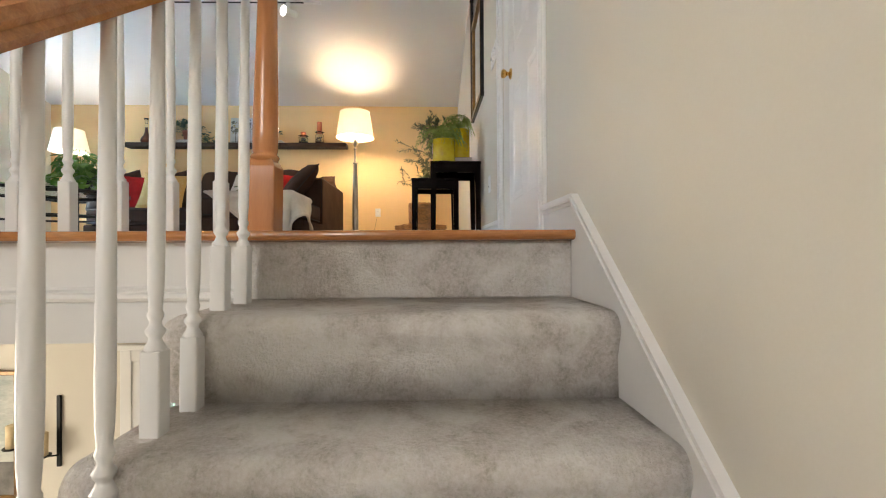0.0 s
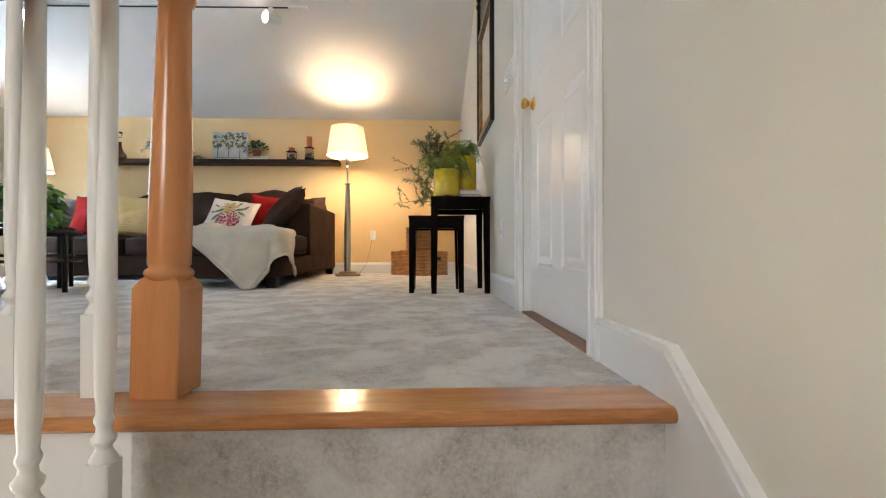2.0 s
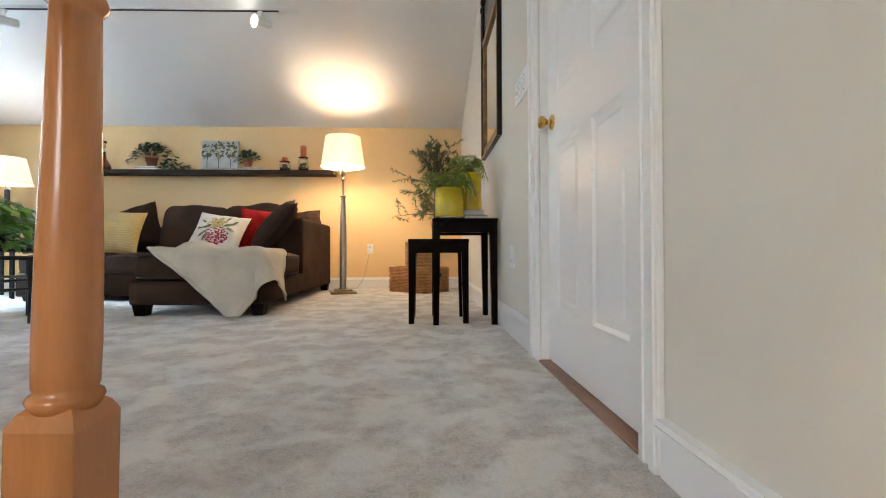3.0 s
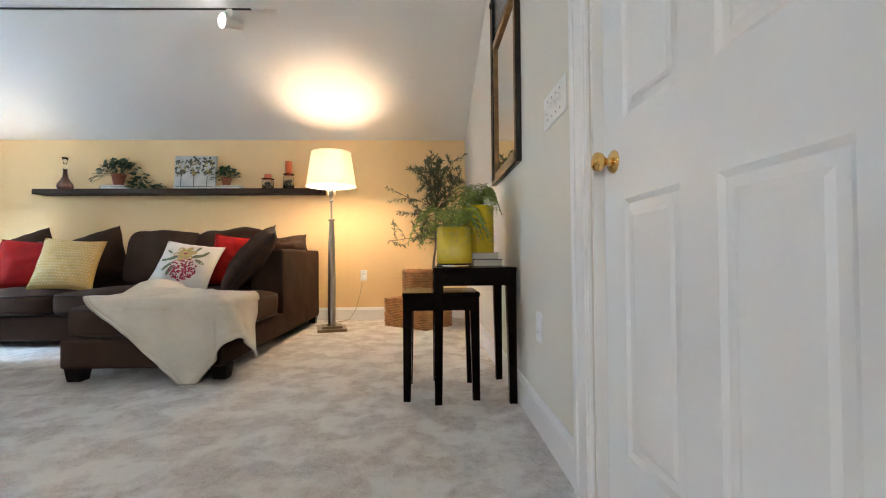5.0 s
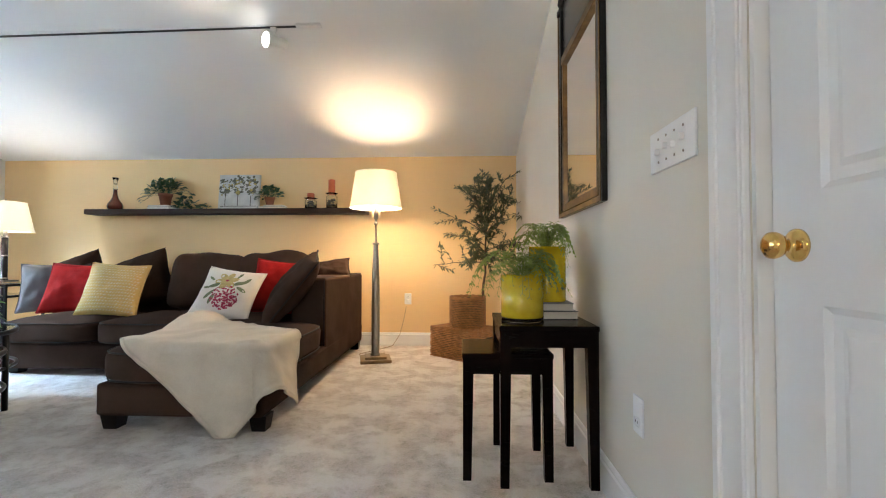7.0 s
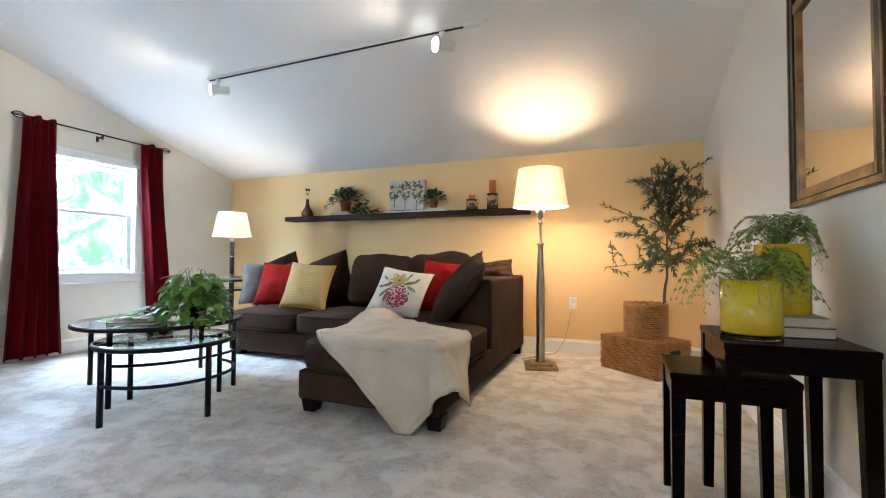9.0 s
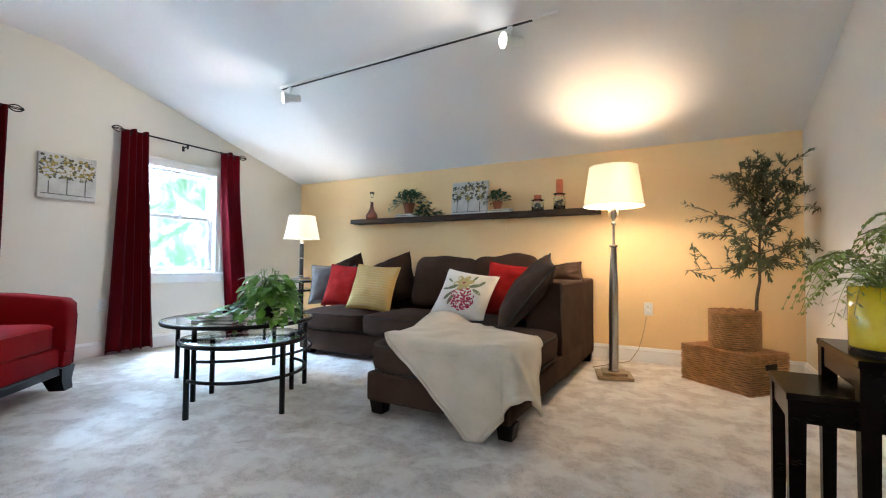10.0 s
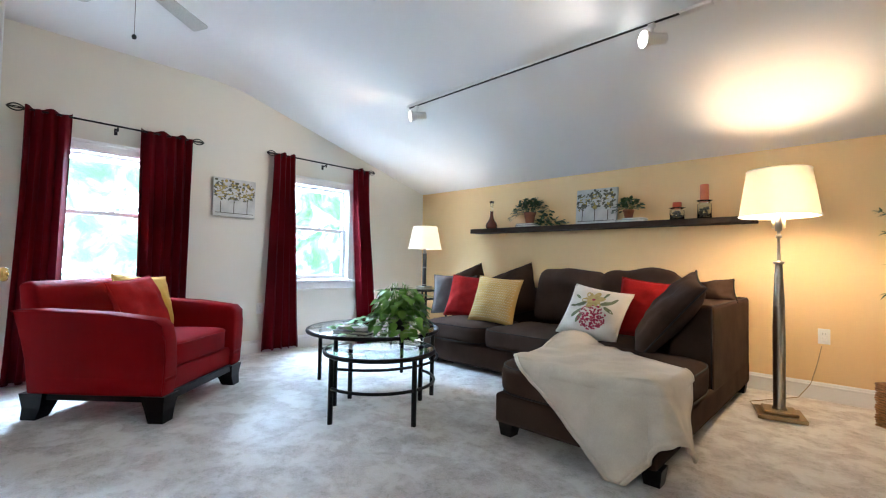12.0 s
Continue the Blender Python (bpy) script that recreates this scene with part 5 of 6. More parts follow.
# ---- mirror ----
mi = thing("wall_mirror", pose(RX, 3.450, 1.116, 0, 0, -90), "tall mirror in a black and worn gilt wooden frame", "mirror")
W, H = 0.362, 0.86
bm = bmesh.new()
for s in (-1, 1):
    x0, x1 = sorted((s * W, s * (W - 0.05)))
    box(bm, x0, x1, -0.028, -0.001, 0.0, 1.12, 0.004, 2)
box(bm, -W + 0.05, W - 0.05, -0.028, -0.001, 0, 0.03, 0.004, 2)
part("frame", bm, BLACKW, mi)
bm = bmesh.new()
for s in (-1, 1):
    x0, x1 = sorted((s * (W - 0.050), s * (W - 0.078)))
    box(bm, x0, x1, -0.022, -0.001, 0.03, H - 0.045, 0.003, 1)
    x0, x1 = sorted((s * (W + 0.001), s * (W - 0.010)))
    box(bm, x0, x1, -0.032, -0.0285, 0.0, 1.12, 0.001, 1)
box(bm, -W + 0.078, W - 0.078, -0.022, -0.001, 0.03, 0.068, 0.003, 1)
box(bm, -W + 0.05, W - 0.05, -0.026, -0.001, H - 0.045, H, 0.004, 1)
box(bm, -W + 0.012, W - 0.012, -0.032, -0.0285, 0.002, 0.022, 0.001, 1)
part("gilt_moulding", bm, GILT, mi, "worn gilt inner moulding")
bm = bmesh.new()
box(bm, -W + 0.078, W - 0.078, -0.010, -0.002, 0.068, H - 0.045)
part("mirror_glass", bm, MIRROR, mi, "clear mirror glass")
bm = bmesh.new()
prism(bm, [(-W + 0.05, H), (W - 0.05, H), (W - 0.05, 1.10)] + [((W - 0.05) * math.cos(math.pi * k / 16), 1.10 + 0.14 * math.sin(math.pi * k / 16)) for k in range(1, 16)] + [(-W + 0.05, 1.10)], "y", -0.014, -0.002)
part("crest_panel", bm, SMOKE, mi, "dark painted panel over the glass")
bm = bmesh.new()
arc = [((W - 0.022) * math.cos(math.pi * k / 20), -0.016, 1.10 + 0.165 * math.sin(math.pi * k / 20)) for k in range(21)]
tube(bm, arc, 0.024, 10)
part("arched_top", bm, BLACKW, mi)

# ---- nesting side tables with pots, ferns and books ----
def side_table(x0, x1, y0, y1, h, label):
    t = thing("side_table", pose((x0 + x1) / 2, (y0 + y1) / 2, 0), label, "side table", "nesting side tables")
    a, b = (x1 - x0) / 2, (y1 - y0) / 2
    bm = bmesh.new()
    box(bm, -a, a, -b, b, h - 0.022, h, 0.004, 2)
    part("tabletop", bm, ESPRESSO, t)
    bm = bmesh.new()
    for u0, u1, v0, v1 in ((-a + 0.045, a - 0.045, -b + 0.008, -b + 0.026), (-a + 0.045, a - 0.045, b - 0.026, b - 0.008), (-a + 0.008, -a + 0.026, -b + 0.045, b - 0.045), (a - 0.026, a - 0.008, -b + 0.045, b - 0.045)):
        box(bm, u0, u1, v0, v1, h - 0.085, h - 0.0215)
    part("apron", bm, ESPRESSO, t)
    for sx in (-1, 1):
        for sy in (-1, 1):
            bm = bmesh.new()
            cx, cy = sx * (a - 0.026), sy * (b - 0.026)
            vs0 = [bm.verts.new((cx + sx * 0.0225 * 1 - (0.034 if i in (1, 2) else 0) * sx, cy + sy * 0.0225 - (0.034 if i in (2, 3) else 0) * sy, 0)) for i in range(4)]
            vs1 = [bm.verts.new((cx + sx * 0.0225 - (0.045 if i in (1, 2) else 0) * sx, cy + sy * 0.0225 - (0.045 if i in (2, 3) else 0) * sy, h - 0.0215)) for i in range(4)]
            for i in range(4):
                bm.faces.new((vs0[i], vs0[(i + 1) % 4], vs1[(i + 1) % 4], vs1[i]))
            bm.faces.new(vs0)
            bm.faces.new(vs1)
            part("leg", bm, ESPRESSO, t)


side_table(-0.105, 0.284, 3.135, 3.580, 0.632, "tall glossy espresso wood nesting table against the wall")
side_table(-0.252, 0.118, 3.192, 3.525, 0.512, "low glossy espresso wood nesting table tucked under the tall one")
TZ = 0.632


def cylinder_pot(x, y, z, r, h, glass_foot, label):
    p = thing("flower_pot", pose(x, y, z), label, "flower pot", "yellow pots")
    b = bmesh.new()
    f = 0.018 if glass_foot else 0.0
    lathe(b, [(r * 0.97, f), (r, f + 0.004), (r, h), (r - 0.006, h), (r - 0.007, h - 0.03), (0.005, h - 0.031)], 40)
    part("body", b, YELLOW_POT, p)
    if glass_foot:
        b = bmesh.new()
        lathe(b, [(r * 0.98, 0), (r, 0.003), (r, f - 0.002), (r * 0.98, f - 0.0005)], 40)
        part("glass_foot", b, CLEAR, p, "clear glass foot")
    return p


cylinder_pot(0.005, 3.295, TZ, 0.090, 0.195, True, "glossy yellow glass cylinder pot on the side table")
book(pose(0.170, 3.44, TZ, 0, 0, 4), 0.155, 0.215, 0.036, BOOK_DARK, "thick black book under the yellow pot", "stacked books")
book(pose(0.165, 3.44, TZ + 0.036, 0, 0, -3), 0.150, 0.205, 0.034, BOOK_GREY, "grey book on top of a black one", "stacked books")
cylinder_pot(0.145, 3.47, TZ + 0.070, 0.084, 0.250, False, "tall glossy yellow pot standing on books")


def fern(m, seed, fronds, reach, rise, label, keep, fine):
    """Arching fronds of small paired leaflets; keep() says which way they may grow."""
    f = thing("fern", m, label, "plant", "ferns")
    g = random.Random(seed)
    b, st = bmesh.new(), bmesh.new()
    made = 0
    while made < fronds:
        a = g.uniform(0, 2 * math.pi)
        L = reach * g.uniform(0.55, 1.0) * keep(a)
        if L < 0.04:
            continue
        made += 1
        up = rise * g.uniform(0.35, 1.0)
        n = 15
        pts = []
        for k in range(n + 1):
            s = k / n
            pts.append(Vector((math.cos(a) * L * s, math.sin(a) * L * s, up * math.sin(math.pi * min(1, s * 0.85)) - 0.11 * s ** 3 * L / 0.25 + g.uniform(-0.003, 0.003))))
        tube(st, pts, 0.0016, 4, 0.0007)
        for k in range(2, n + 1):
            d = (pts[k] - pts[k - 1]).normalized()
            side = d.cross(Vector((0, 0, 1))).normalized()
            wl = fine * math.sin(math.pi * (0.12 + 0.80 * k / n)) + 0.006
            for s in (-1, 1):
                way = side * s + d * 0.6 + Vector((0, 0, g.uniform(-0.25, 0.2)))
                leaf(b, pts[k], way, (0, 0, 1), wl * g.uniform(0.8, 1.2), wl * 0.34, 0.2, 3)
                leaf(b, pts[k] + side * s * wl * 0.35 + d * 0.004, d * 0.9 + side * s * 0.5 + Vector((0, 0, g.uniform(-0.3, 0.3))), (0, 0, 1), wl * 0.45, wl * 0.2, 0.2, 2)
    part("stalk", st, FERN, f)
    part("fronds", b, FERN, f, "feathery green fronds")
    return f


fern(pose(0.005, 3.295, TZ + 0.170), 31, 30, 0.27, 0.15, "feathery asparagus fern in a yellow pot", lambda a: 1.0 if math.cos(a) < 0.5 else 0.75, 0.034)
fern(pose(0.145, 3.47, TZ + 0.290), 37, 34, 0.21, 0.15, "small-leaved fern in a tall yellow pot", lambda a: min(1.0, 0.125 / (0.21 * math.cos(a))) if math.cos(a) > 0.05 else 1.0, 0.030)

# ---- wicker trunk, basket and olive tree ----
def weave(bm, path, z0, z1, rows, amp, r, phase):
    """Woven strands: each row runs along a closed path and passes in and out of the stakes."""
    for j in range(rows):
        z = z0 + (z1 - z0) * (j + 0.5) / rows
        pts = []
        for k, (p, nrm) in enumerate(path):
            s = math.sin(math.pi * (k + j) / phase)
            pts.append(Vector((p[0] + nrm[0] * amp * s, p[1] + nrm[1] * amp * s, z + 0.002 * noise.noise((k * 0.3, j * 1.7, phase)))))
        tube(bm, pts, r, 5)


tr = thing("wicker_chest", pose(-0.143, 5.165, 0, 0, 0, 48.4), "low lidded brown wicker chest on the carpet", "basket")
TL, TW, TH = 0.385, 0.545, 0.275       # along local x and y


def rect_path(a, b, step=0.022):
    pts = []
    for (x0, y0), (x1, y1), nrm in (((0, 0), (a, 0), (0, -1)), ((a, 0), (a, b), (1, 0)), ((a, b), (0, b), (0, 1)), ((0, b), (0, 0), (-1, 0))):
        n = int(math.hypot(x1 - x0, y1 - y0) / step)
        pts += [((x0 + (x1 - x0) * k / n, y0 + (y1 - y0) * k / n), nrm) for k in range(n)]
    return pts + pts[:1]


bm = bmesh.new()
box(bm, 0.008, TL - 0.008, 0.008, TW - 0.008, 0.002, TH - 0.03)
part("core", bm, DARKPAINT, tr)
bm = bmesh.new()
weave(bm, rect_path(TL, TW), 0.0, TH - 0.040, 15, 0.0045, 0.0066, 2)
part("weave", bm, WICKER, tr)
bm = bmesh.new()
box(bm, 0.0, TL, 0.0, TW, TH - 0.032, TH - 0.008, 0.004, 1)
weave(bm, rect_path(TL, TW), TH - 0.040, TH, 3, 0.004, 0.0076, 2)
lid = part("lid", bm, WICKER, tr)
for j in range(26):
    y = TW * (j + 0.5) / 26
    bm = bmesh.new()
    tube(bm, [(TL * k / 16, y, TH - 0.006 + 0.003 * math.sin(math.pi * (k + j) / 2)) for k in range(17)], 0.009, 5)
    part("strand", bm, WICKER, lid)
bm = bmesh.new()
box(bm, TL * 0.5 - 0.055, TL * 0.5 + 0.055, -0.013, -0.004, TH - 0.105, TH - 0.062, 0.008, 2)
part("handle_hole", bm, SLOT, tr, "dark cut-out handle")
bm = bmesh.new()
tube(bm, [(-0.013, TW * 0.4 + 0.05 * k, TH + 0.012 * math.sin(math.pi * k / 4)) for k in range(5)], 0.006, 6)
part("latch_loop", bm, WICKER, tr)

BKX, BKY = -0.205, 5.485
bk = thing("wicker_basket", pose(BKX, BKY, TH + 0.003), "round brown wicker basket standing on the chest", "basket")
bm = bmesh.new()
n = 96
ring = [((0.160 * math.cos(2 * math.pi * k / n), 0.160 * math.sin(2 * math.pi * k / n)), (math.cos(2 * math.pi * k / n), math.sin(2 * math.pi * k / n))) for k in range(n + 1)]
weave(bm, ring, 0.0, 0.262, 17, 0.0045, 0.0066, 2)
part("weave", bm, WICKER, bk)
bm = bmesh.new()
lathe(bm, [(0.150, 0.0), (0.153, 0.255), (0.145, 0.255), (0.143, 0.2), (0.004, 0.195)], 48)
part("lining", bm, DARKPAINT, bk)
bm = bmesh.new()
for z in (0.262, 0.272):
    tube(bm, [(0.160 * math.cos(2 * math.pi * k / n), 0.160 * math.sin(2 * math.pi * k / n), z + 0.003 * math.sin(k * 1.1 + z * 300)) for k in range(n + 1)], 0.0085, 6)
part("rim", bm, WICKER, bk)

ot = thing("olive_tree", pose(BKX + 0.035, BKY + 0.01, TH + 0.198), "slim artificial olive tree with sparse leaves in a wicker basket", "tree")
g = random.Random(71)
bm, fol = bmesh.new(), bmesh.new()
stem = [Vector((0.10, 0.05, -0.003)), Vector((0.115, 0.055, 0.16)), Vector((0.135, 0.06, 0.34)), Vector((0.13, 0.06, 0.55)), Vector((0.15, 0.07, 0.76)), Vector((0.17, 0.07, 0.96)), Vector((0.165, 0.07, 1.10))]
fine = []
for k in range(len(stem) - 1):
    for j in range(4):
        fine.append(stem[k].lerp(stem[k + 1], j / 4) + Vector((g.uniform(-1, 1), g.uniform(-1, 1), 0)) * 0.004)
tube(bm, fine, 0.013, 8, 0.003)
part("trunk", bm, BARK, ot)
limb = bmesh.new()


def twig(p, d, length, r, depth):
    n = 6
    pts = [p]
    for k in range(n):
        d = (d + Vector((g.uniform(-0.25, 0.25), g.uniform(-0.25, 0.25), g.uniform(-0.22, 0.16)))).normalized()
        q = pts[-1] + d * length / n
        wx, wy = q.x + BKX, q.y + BKY
        if wx > RX - 0.05:
            d.x = -abs(d.x) * 0.4
            q = pts[-1] + d * length / n
        if wy > FY - 0.06:
            d.y = -abs(d.y)
            q = pts[-1] + d * length / n
        pts.append(q)
    tube(limb, pts, r, 5, r * 0.4)
    for k in range(1, n + 1):
        if depth and g.random() < 0.95:
            twig(pts[k], (d * 0.6 + ball(g) * 1.1).normalized(), length * g.uniform(0.35, 0.65), r * 0.6, depth - 1)
        for _ in range(4 if depth == 0 else 2):
            lf = ball(g).normalized() * 0.8 + d
            if pts[k].x + BKX + lf.normalized().x * 0.05 < RX - 0.01 and pts[k].y + BKY + lf.normalized().y * 0.05 < FY - 0.01:
                leaf(fol, pts[k], lf, (g.uniform(-0.5, 0.5), -0.5, 1), g.uniform(0.035, 0.058), g.uniform(0.010, 0.016), 0.1, 3)


for z, dx, dy, dz, l in ((0.40, -0.95, -0.15, 0.25, 0.46), (0.42, 0.7, -0.6, 0.15, 0.24), (0.46, -0.5, -0.8, 0.2, 0.26), (0.50, 0.8, -0.2, 0.35, 0.28), (0.54, -0.7, 0.2, 0.6, 0.30),
                         (0.58, 0.5, -0.7, 0.6, 0.30), (0.64, -0.8, -0.3, 0.7, 0.38), (0.70, 0.6, -0.4, 0.9, 0.34), (0.76, -0.6, -0.5, 0.8, 0.36), (0.82, 0.5, 0.1, 1.0, 0.32), (0.88, -0.7, 0.1, 0.8, 0.36), (0.96, 0.4, -0.4, 0.9, 0.26), (1.04, -0.2, -0.2, 1.0, 0.16)):
    base = min(fine, key=lambda p: abs(p.z - z))
    twig(base.copy(), Vector((dx, dy, dz)).normalized(), l, 0.005, 1)
    twig(base.copy(), Vector((-dx * 0.5 + g.uniform(-0.4, 0.4), dy - 0.3, dz)).normalized(), l * 0.8, 0.004, 1)
part("branchwork", limb, BARK, ot)
part("foliage", fol, OLIVE, ot, "narrow dull green leaves")

# ---- plant and books on the coffee table ----
book(pose(-3.30, 3.45, 0.472, 0, 0, 28), 0.27, 0.20, 0.020, BOOK_DARK, "large black book on the glass table", "table books")
book(pose(-3.32, 3.47, 0.492, 0, 0, 22), 0.22, 0.17, 0.022, PAPER, "pale book on top of a black one", "table books")
pp = thing("pothos_plant", pose(-3.14, 3.72, 0.472), "lush trailing green pothos in a small bowl on the glass table", "plant")
bm = bmesh.new()
lathe(bm, [(0.055, 0), (0.075, 0.03), (0.085, 0.10), (0.078, 0.10), (0.004, 0.09)], 28)
part("pot", bm, BOOK_DARK, pp)
g = random.Random(17)
bm, st = bmesh.new(), bmesh.new()
for k in range(210):
    a = g.uniform(0, 2 * math.pi)
    q = math.sqrt(g.random())
    top = 0.31 * math.sqrt(max(0, 1 - (q * 0.92) ** 2))
    z = 0.05 + top * g.uniform(0.35, 1.0) if q < 0.85 else g.uniform(0.02, 0.12)
    at = Vector((0.20 * q * math.cos(a) + 0.02, 0.20 * q * math.sin(a) - 0.02, z))
    way = Vector((math.cos(a), math.sin(a), g.uniform(-0.9, 0.15)))
    leaf(bm, at, way, (math.cos(a) * 0.5 + g.uniform(-0.4, 0.4), math.sin(a) * 0.5 + g.uniform(-0.4, 0.4), 0.8), g.uniform(0.06, 0.11), g.uniform(0.04, 0.075), 0.3, 5)
    if k % 2:
        tube(st, [(0, 0, 0.09), (at.x * 0.5, at.y * 0.5, at.z + 0.05), at], 0.002, 5)
for a, l in ((2.9, 0.40), (3.7, 0.46), (4.3, 0.42), (5.0, 0.34), (5.6, 0.36)):
    pts = []
    for j in range(9):
        s = j / 8
        pts.append(Vector((l * s * math.cos(a + 0.3 * s), l * s * math.sin(a + 0.3 * s), 0.14 * (1 - s) ** 2 + 0.012 + 0.05 * math.sin(math.pi * s))))
        if j > 2:
            leaf(bm, pts[-1], (math.cos(a) + g.uniform(-0.8, 0.8), math.sin(a) + g.uniform(-0.8, 0.8), g.uniform(0, 0.25)), (0, -0.3, 1), 0.085, 0.065, 0.15, 5)
    tube(st, pts, 0.0022, 5)
part("stalk", st, POTHOS, pp)
part("foliage", bm, POTHOS, pp, "broad glossy green leaves")

# ---- red armchair ----
ac = thing("armchair", pose(-4.27, 2.37, 0, 0, 0, -48), "red upholstered armchair with flared arms and dark block feet", "armchair")
AW, AD = 0.50, 0.43       # half width, half depth; the front is towards +y
bm = bmesh.new()
box(bm, -AW + 0.13, AW - 0.13, -AD + 0.05, AD - 0.02, 0.16, 0.30, 0.02, 3)
part("seat_base", bm, RED_UPH, ac)
for s in (-1, 1):
    bm = bmesh.new()
    out = [(AD, 0.155), (AD + 0.008, 0.26), (AD + 0.014, 0.38), (AD + 0.012, 0.50), (AD, 0.585), (AD - 0.040, 0.620), (0.10, 0.652), (-AD + 0.10, 0.668), (-AD - 0.045, 0.662), (-AD - 0.022, 0.49), (-AD + 0.005, 0.33), (-AD + 0.025, 0.155)]
    prism(bm, out, "x", s * (AW - 0.150), s * (AW - 0.030))
    for z in (0.26, 0.36, 0.46, 0.55):
        bmesh.ops.bisect_plane(bm, geom=bm.verts[:] + bm.edges[:] + bm.faces[:], plane_co=(0, 0, z), plane_no=(0, 0, 1))
    bmesh.ops.recalc_face_normals(bm, faces=bm.faces)
    es = [e for e in bm.edges if len(e.link_faces) == 2 and e.calc_face_angle() > 1.0]
    bmesh.ops.bevel(bm, geom=es, offset=0.016, segments=3, profile=0.5, affect="EDGES")
    for v in bm.verts:      # the arm rolls outwards towards its top
        v.co.x += s * 0.045 * max(0.0, (v.co.z - 0.30) / 0.36) ** 2
    am = part("arm", bm, RED_UPH, ac, smooth=True)
    bm = bmesh.new()
    seam = [(-AD - 0.04, 0.655), (-AD + 0.10, 0.664), (0.10, 0.648), (AD - 0.045, 0.615), (AD - 0.004, 0.580), (AD + 0.008, 0.50), (AD + 0.010, 0.38), (AD + 0.004, 0.26), (AD - 0.002, 0.17)]
    tube(bm, [(s * (AW - 0.032 + 0.045 * max(0.0, (z - 0.30) / 0.36) ** 2), y, z) for y, z in seam], 0.006, 6)
    part("piping", bm, RED_UPH, am)
bm = bmesh.new()
prism(bm, [(-AD + 0.17, 0.16), (-AD + 0.12, 0.50), (-AD + 0.04, 0.80), (-AD - 0.02, 0.835), (-AD - 0.09, 0.81), (-AD - 0.03, 0.45), (-AD + 0.02, 0.16)], "x", -AW + 0.06, AW - 0.06)
bmesh.ops.bevel(bm, geom=list(bm.edges), offset=0.024, segments=4, profile=0.5, affect="EDGES")
part("backrest", bm, RED_UPH, ac, smooth=True)
bm = bmesh.new()
s = (AW - 0.16, 0.31, 0.085)
softbox(bm, (0, 0.10, 0.375), s, 9, 14, 0.005, 2.0, 0.015)
cu = part("seat_cushion", bm, RED_UPH, ac)
bm = bmesh.new()
tube(bm, rim(s, 0.062, 9, 60, 1.0, (0, 0.10, 0.375)), 0.005, 6)
part("piping", bm, RED_UPH, cu)
bm = bmesh.new()
box(bm, -AW + 0.06, AW - 0.06, AD - 0.06, AD - 0.005, 0.115, 0.165, 0.004, 1)
box(bm, -AW + 0.06, -AW + 0.10, -AD + 0.05, AD - 0.06, 0.115, 0.165, 0.004, 1)
box(bm, AW - 0.10, AW - 0.06, -AD + 0.05, AD - 0.06, 0.115, 0.165, 0.004, 1)
part("plinth", bm, LEGDARK, ac)
for sx in (-1, 1):
    for sy in (-1, 1):
        bm = bmesh.new()
        cx, cy = sx * (AW - 0.10), sy * (AD - 0.06)
        for k, (z0, z1, o0, o1) in enumerate(((0.0, 0.07, 0.020, 0.006), (0.07, 0.16, 0.006, 0.0))):
            p = [bm.verts.new((cx + sx * o0 + a * (0.046 + 0.010 * k), cy + sy * o0 + b * (0.046 + 0.010 * k), z0)) for a, b in ((-1, -1), (1, -1), (1, 1), (-1, 1))]
            q = [bm.verts.new((cx + sx * o1 + a * (0.056 + 0.018 * k), cy + sy * o1 + b * (0.056 + 0.018 * k), z1)) for a, b in ((-1, -1), (1, -1), (1, 1), (-1, 1))]
            for i in range(4):
                bm.faces.new((p[i], p[(i + 1) % 4], q[(i + 1) % 4], q[i]))
            bm.faces.new(p)
            bm.faces.new(q)
        part("foot", bm, LEGDARK, ac)
CM = pose(-4.27, 2.37, 0, 0, 0, -48)
throw_pillow(CM @ pose(-0.17, -0.10, 0.455, 20, 0, -10) @ pose(0, 0, 0, 0, 4, 180), 0.46, 0.42, 0.16, GOLD, "golden linen pillow behind a red one on the armchair", 14.1)
throw_pillow(CM @ pose(-0.04, 0.01, 0.455, 24, 0, 2) @ pose(0, 0, 0, 0, -4, 180), 0.47, 0.42, 0.17, RED_PIL, "red linen pillow on the armchair", 15.6, group="red pillows")

# ---- track light ----
TRZ = ZC - 0.287 * (4.28 - KNEE)
tk = thing("track_light", pose(-2.49, 0, TRZ + 0.004) @ pose(0, 0, 0, 0, -0.55, 0) @ pose(2.49, 0, -TRZ), "white ceiling track light with two lit spot heads", "track light")
bm = bmesh.new()
box(bm, -3.72, -1.26, 4.266, 4.294, TRZ - 0.016, TRZ + 0.012, 0.002, 1, None)
part("rail", bm, PLASTIC, tk)
bm = bmesh.new()
box(bm, -3.70, -1.36, 4.270, 4.290, TRZ - 0.0205, TRZ - 0.0155)
part("conductor_slot", bm, SLOT, tk, "black slot along the rail")
bm = bmesh.new()
box(bm, -1.37, -1.20, 4.255, 4.305, TRZ - 0.028, TRZ + 0.014, 0.006, 2)
part("feed_box", bm, PLASTIC, tk)
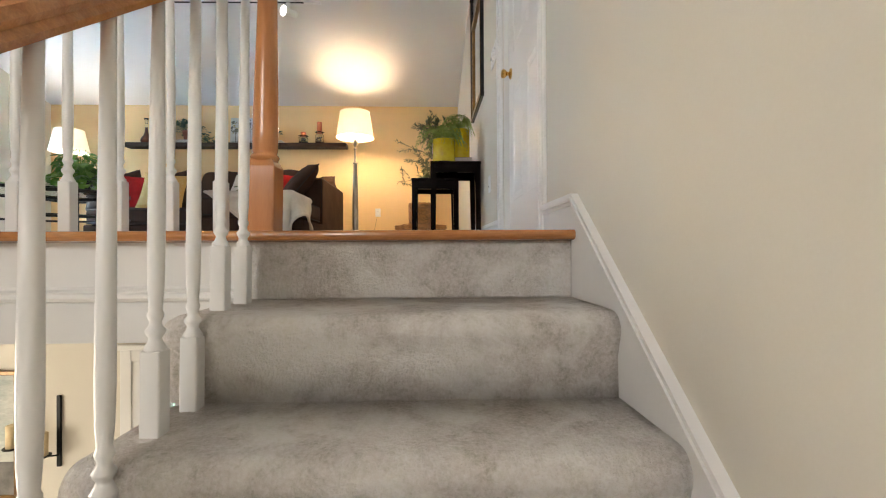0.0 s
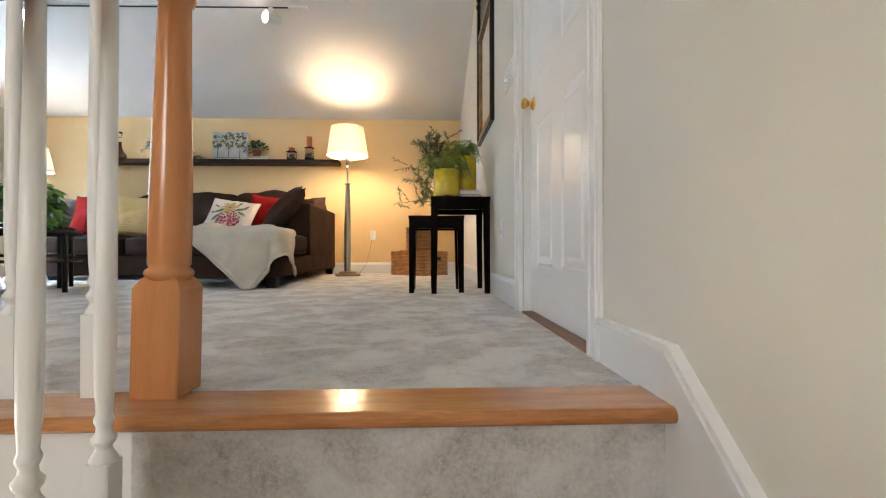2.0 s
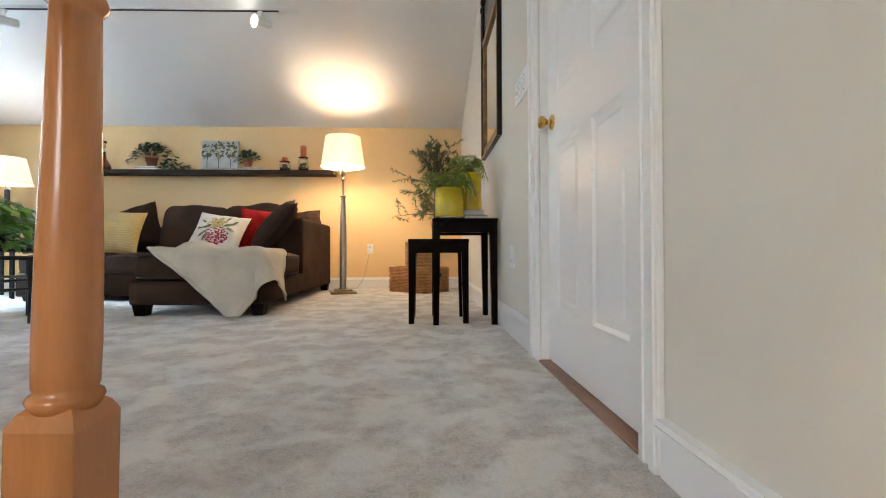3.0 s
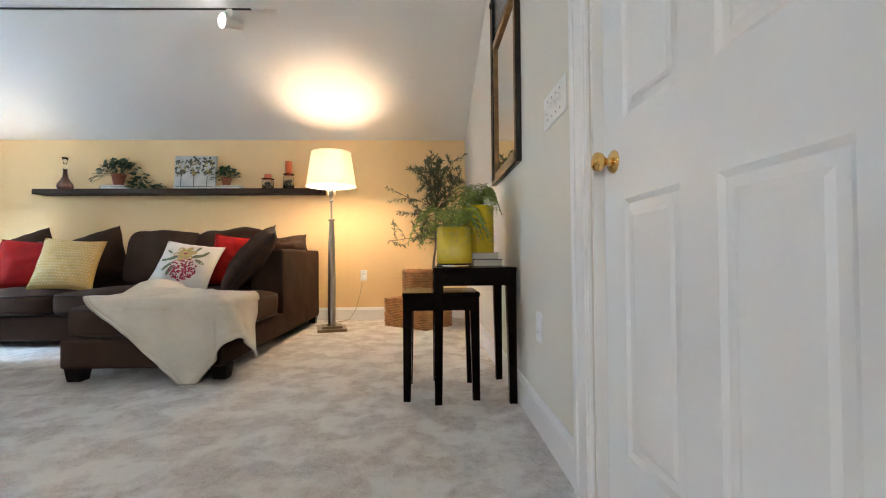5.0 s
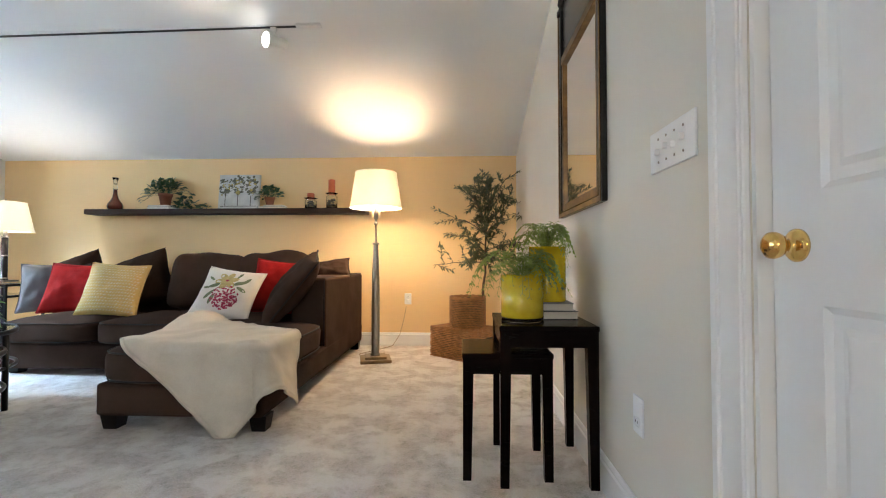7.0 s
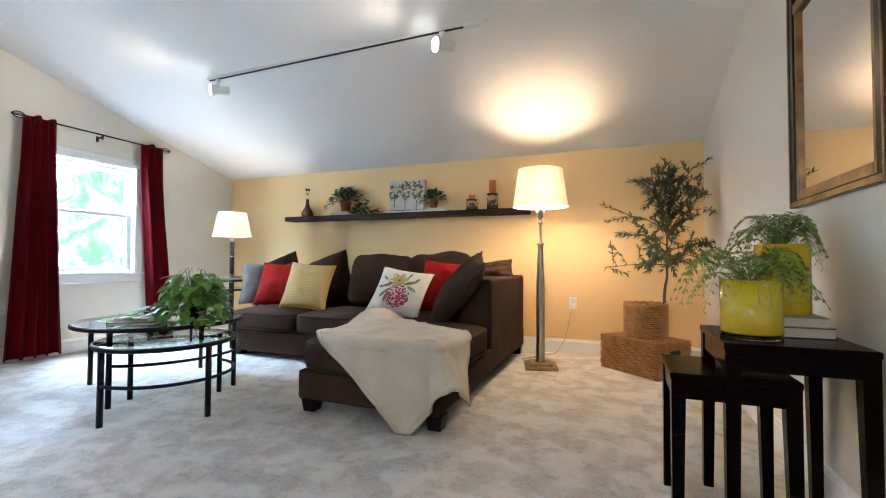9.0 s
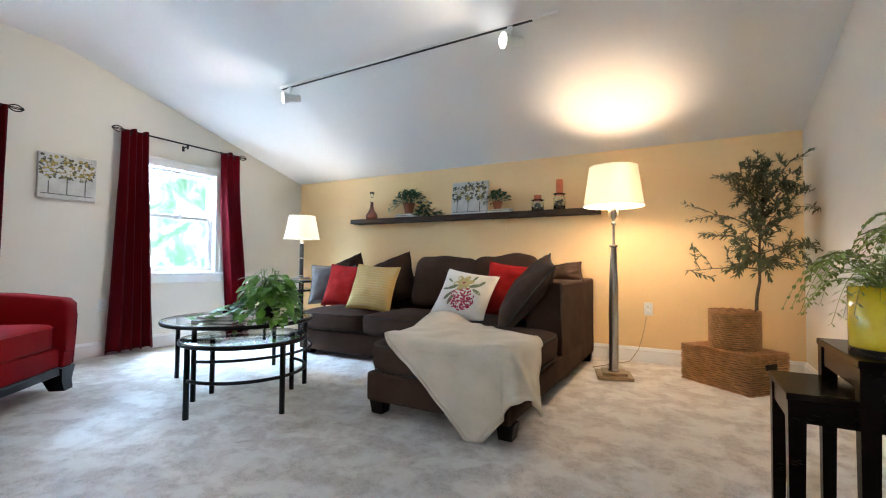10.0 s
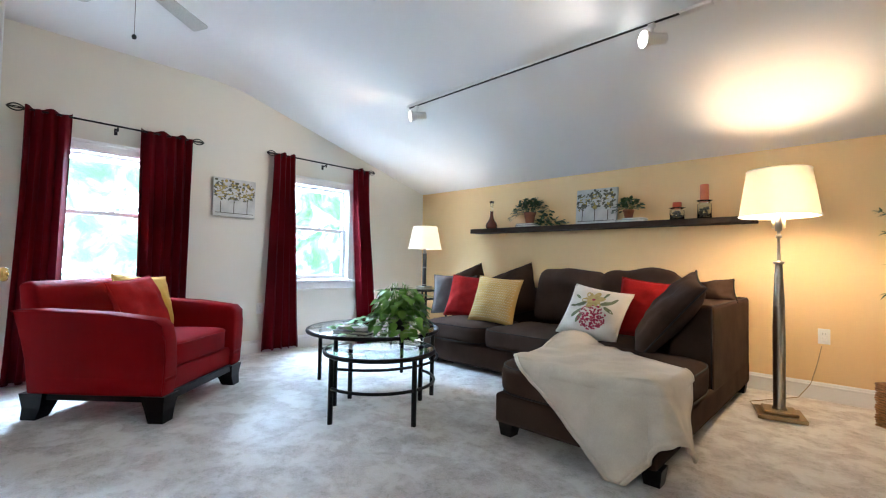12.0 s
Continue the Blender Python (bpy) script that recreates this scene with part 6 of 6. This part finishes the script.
for k, (x, y) in enumerate(HEADS):
    hz = TRZ - 0.145
    bm = bmesh.new()
    lathe(bm, [(0.012, -0.06), (0.012, 0.0)], 12, (x, y, TRZ - 0.022))
    box(bm, x - 0.02, x + 0.02, y - 0.014, y + 0.014, TRZ - 0.05, TRZ - 0.02, 0.004, 1)
    box(bm, x - 0.012, x + 0.012, y - 0.03, y + 0.03, TRZ - 0.085, TRZ - 0.075, 0.002, 1)
    part("stem", bm, PLASTIC, tk)
    bm = bmesh.new()
    m = Vector((-0.65, -0.74, -0.10)).to_track_quat("Z", "Y").to_matrix().to_4x4()
    lathe(bm, [(0.026, -0.09), (0.032, -0.085), (0.034, 0.0), (0.048, 0.035), (0.052, 0.055), (0.049, 0.055), (0.045, 0.040)], 28, (x, y, hz + 0.03), m)
    hd = part("head", bm, PLASTIC, tk, "white spot head")
    bm = bmesh.new()
    lathe(bm, [(0.047, 0.044), (0.046, 0.058), (0.035, 0.066), (0.004, 0.069)], 24, (x, y, hz + 0.03), m)
    part("lens", bm, LENS, hd, "glowing lens")

# ---- ceiling fan ----
BLADE = mat("off_white_blade", (0.50, 0.50, 0.46), (0.47, 0.47, 0.43), 0.4, scale=6, bump=0.02)
fan = thing("ceiling_fan", pose(-3.46, 2.05, 0), "white ceiling fan at rest with a pull chain", "ceiling fan")
bm = bmesh.new()
lathe(bm, [(0.07, ZC), (0.07, ZC - 0.03), (0.02, ZC - 0.07), (0.016, ZC - 0.18), (0.05, ZC - 0.20), (0.10, ZC - 0.22), (0.11, ZC - 0.30), (0.08, ZC - 0.34), (0.05, ZC - 0.36)][::-1], 32)
part("motor", bm, PLASTIC, fan)
for k in range(5):
    a = radians(127 + 72 * k)
    m = pose(0, 0, ZC - 0.25, 0, 0, math.degrees(a)) @ pose(0, 0, 0, -11, 0, 0)
    bm = bmesh.new()
    box(bm, 0.17, 0.56, -0.055, 0.055, -0.004, 0.004, 0.0, 1)
    for v in bm.verts:
        if v.co.x < 0.3:
            v.co.y *= 0.8
    es = [e for e in bm.edges if abs(e.verts[0].co.z - e.verts[1].co.z) > 0.005]
    bmesh.ops.bevel(bm, geom=es, offset=0.02, segments=3, profile=0.5, affect="EDGES")
    place(bm, m)
    blade = part("blade", bm, BLADE, fan, "white paddle blade")
    bm = bmesh.new()
    box(bm, 0.09, 0.22, -0.018, 0.018, -0.010, -0.003, 0.002, 1)
    place(bm, m)
    part("blade_arm", bm, STEEL, blade)
bm = bmesh.new()
tube(bm, [(0.0, 0.014, ZC - 0.35), (0.0, 0.014, 2.19)], 0.0018, 6)
ch = part("pull_chain", bm, STEEL, fan)
bm = bmesh.new()
lathe(bm, [(0.003, 0.014), (0.010, 0.008), (0.012, 0.0), (0.009, -0.010), (0.003, -0.013)][::-1], 14, (0.0, 0.014, 2.18))
part("chain_ball", bm, SLOT, ch, "black ball")

# ---- lower hall ----
lf = thing("framed_picture", pose(-3.30, LY, -1.78), "framed pale landscape picture in a thin gold frame", "picture")
bm = bmesh.new()
for x0, x1, z0, z1 in ((-0.30, 0.30, 0.0, 0.03), (-0.30, 0.30, 0.87, 0.90), (-0.30, -0.27, 0.03, 0.87), (0.27, 0.30, 0.03, 0.87)):
    box(bm, x0, x1, -0.03, -0.001, z0, z1, 0.003, 1)
part("frame", bm, GILT, lf)
bm = bmesh.new()
box(bm, -0.27, 0.27, -0.012, -0.002, 0.03, 0.87)
part("print", bm, mat("pale_landscape", (0.62, 0.62, 0.56), (0.36, 0.40, 0.38), 0.6, scale=3, fine=30, bump=0.0, stretch=(1, 1, 3)), lf)
bm = bmesh.new()
box(bm, -0.27, 0.27, -0.0135, -0.0125, 0.03, 0.26)
part("foreground", bm, mat("grey_shore", (0.22, 0.21, 0.19), (0.11, 0.10, 0.09), 0.6, scale=6, bump=0.0), lf)
for x, z in ((-2.735, -1.06), (-2.93, -1.00)):
    sc = thing("wall_sconce", pose(x, LY, z), "black iron wall sconce holding an ivory candle", "sconce", "candle sconces")
    bm = bmesh.new()
    box(bm, -0.014, 0.014, -0.016, -0.001, -0.50, 0, 0.002, 1)
    part("bar", bm, IRON, sc)
    bm = bmesh.new()
    tube(bm, [(0, -0.012, -0.42), (-0.04, -0.05, -0.41), (-0.06, -0.07, -0.40)], 0.006, 8)
    lathe(bm, [(0.05, -0.40), (0.055, -0.39)], 20, (-0.06, -0.08, 0))
    part("arm", bm, IRON, sc)
    bm = bmesh.new()
    lathe(bm, [(0.036, -0.39), (0.037, -0.24), (0.03, -0.235)], 20, (-0.06, -0.08, 0))
    part("candle", bm, IVORY, sc, "ivory pillar candle")
fd = thing("door_3", pose(-2.09, LY, LOW), "white front door frame with a glazed side light", "door", kind="structure")
bm = bmesh.new()
for x0, x1, z0, z1 in ((-0.22, -0.14, 0, 2.03), (-0.14, 0.16, 1.95, 2.03), (0.0, 0.06, 0, 1.95), (0.16, 0.24, 0, 2.03)):
    box(bm, x0, x1, -0.022, -0.001, z0, z1, 0.004, 1)
box(bm, -0.25, 0.27, -0.04, -0.001, 2.03, 2.07, 0.006, 1)
part("casing", bm, TRIM, fd)
bm = bmesh.new()
box(bm, -0.14, 0.0, -0.012, -0.001, 0.0, 1.95)
part("leaf", bm, TRIM, fd)
bm = bmesh.new()
box(bm, 0.061, 0.159, 0.05, 0.056, 0.40, 1.91)
p = part("pane", bm, PANE, fd)
p.visible_shadow = False
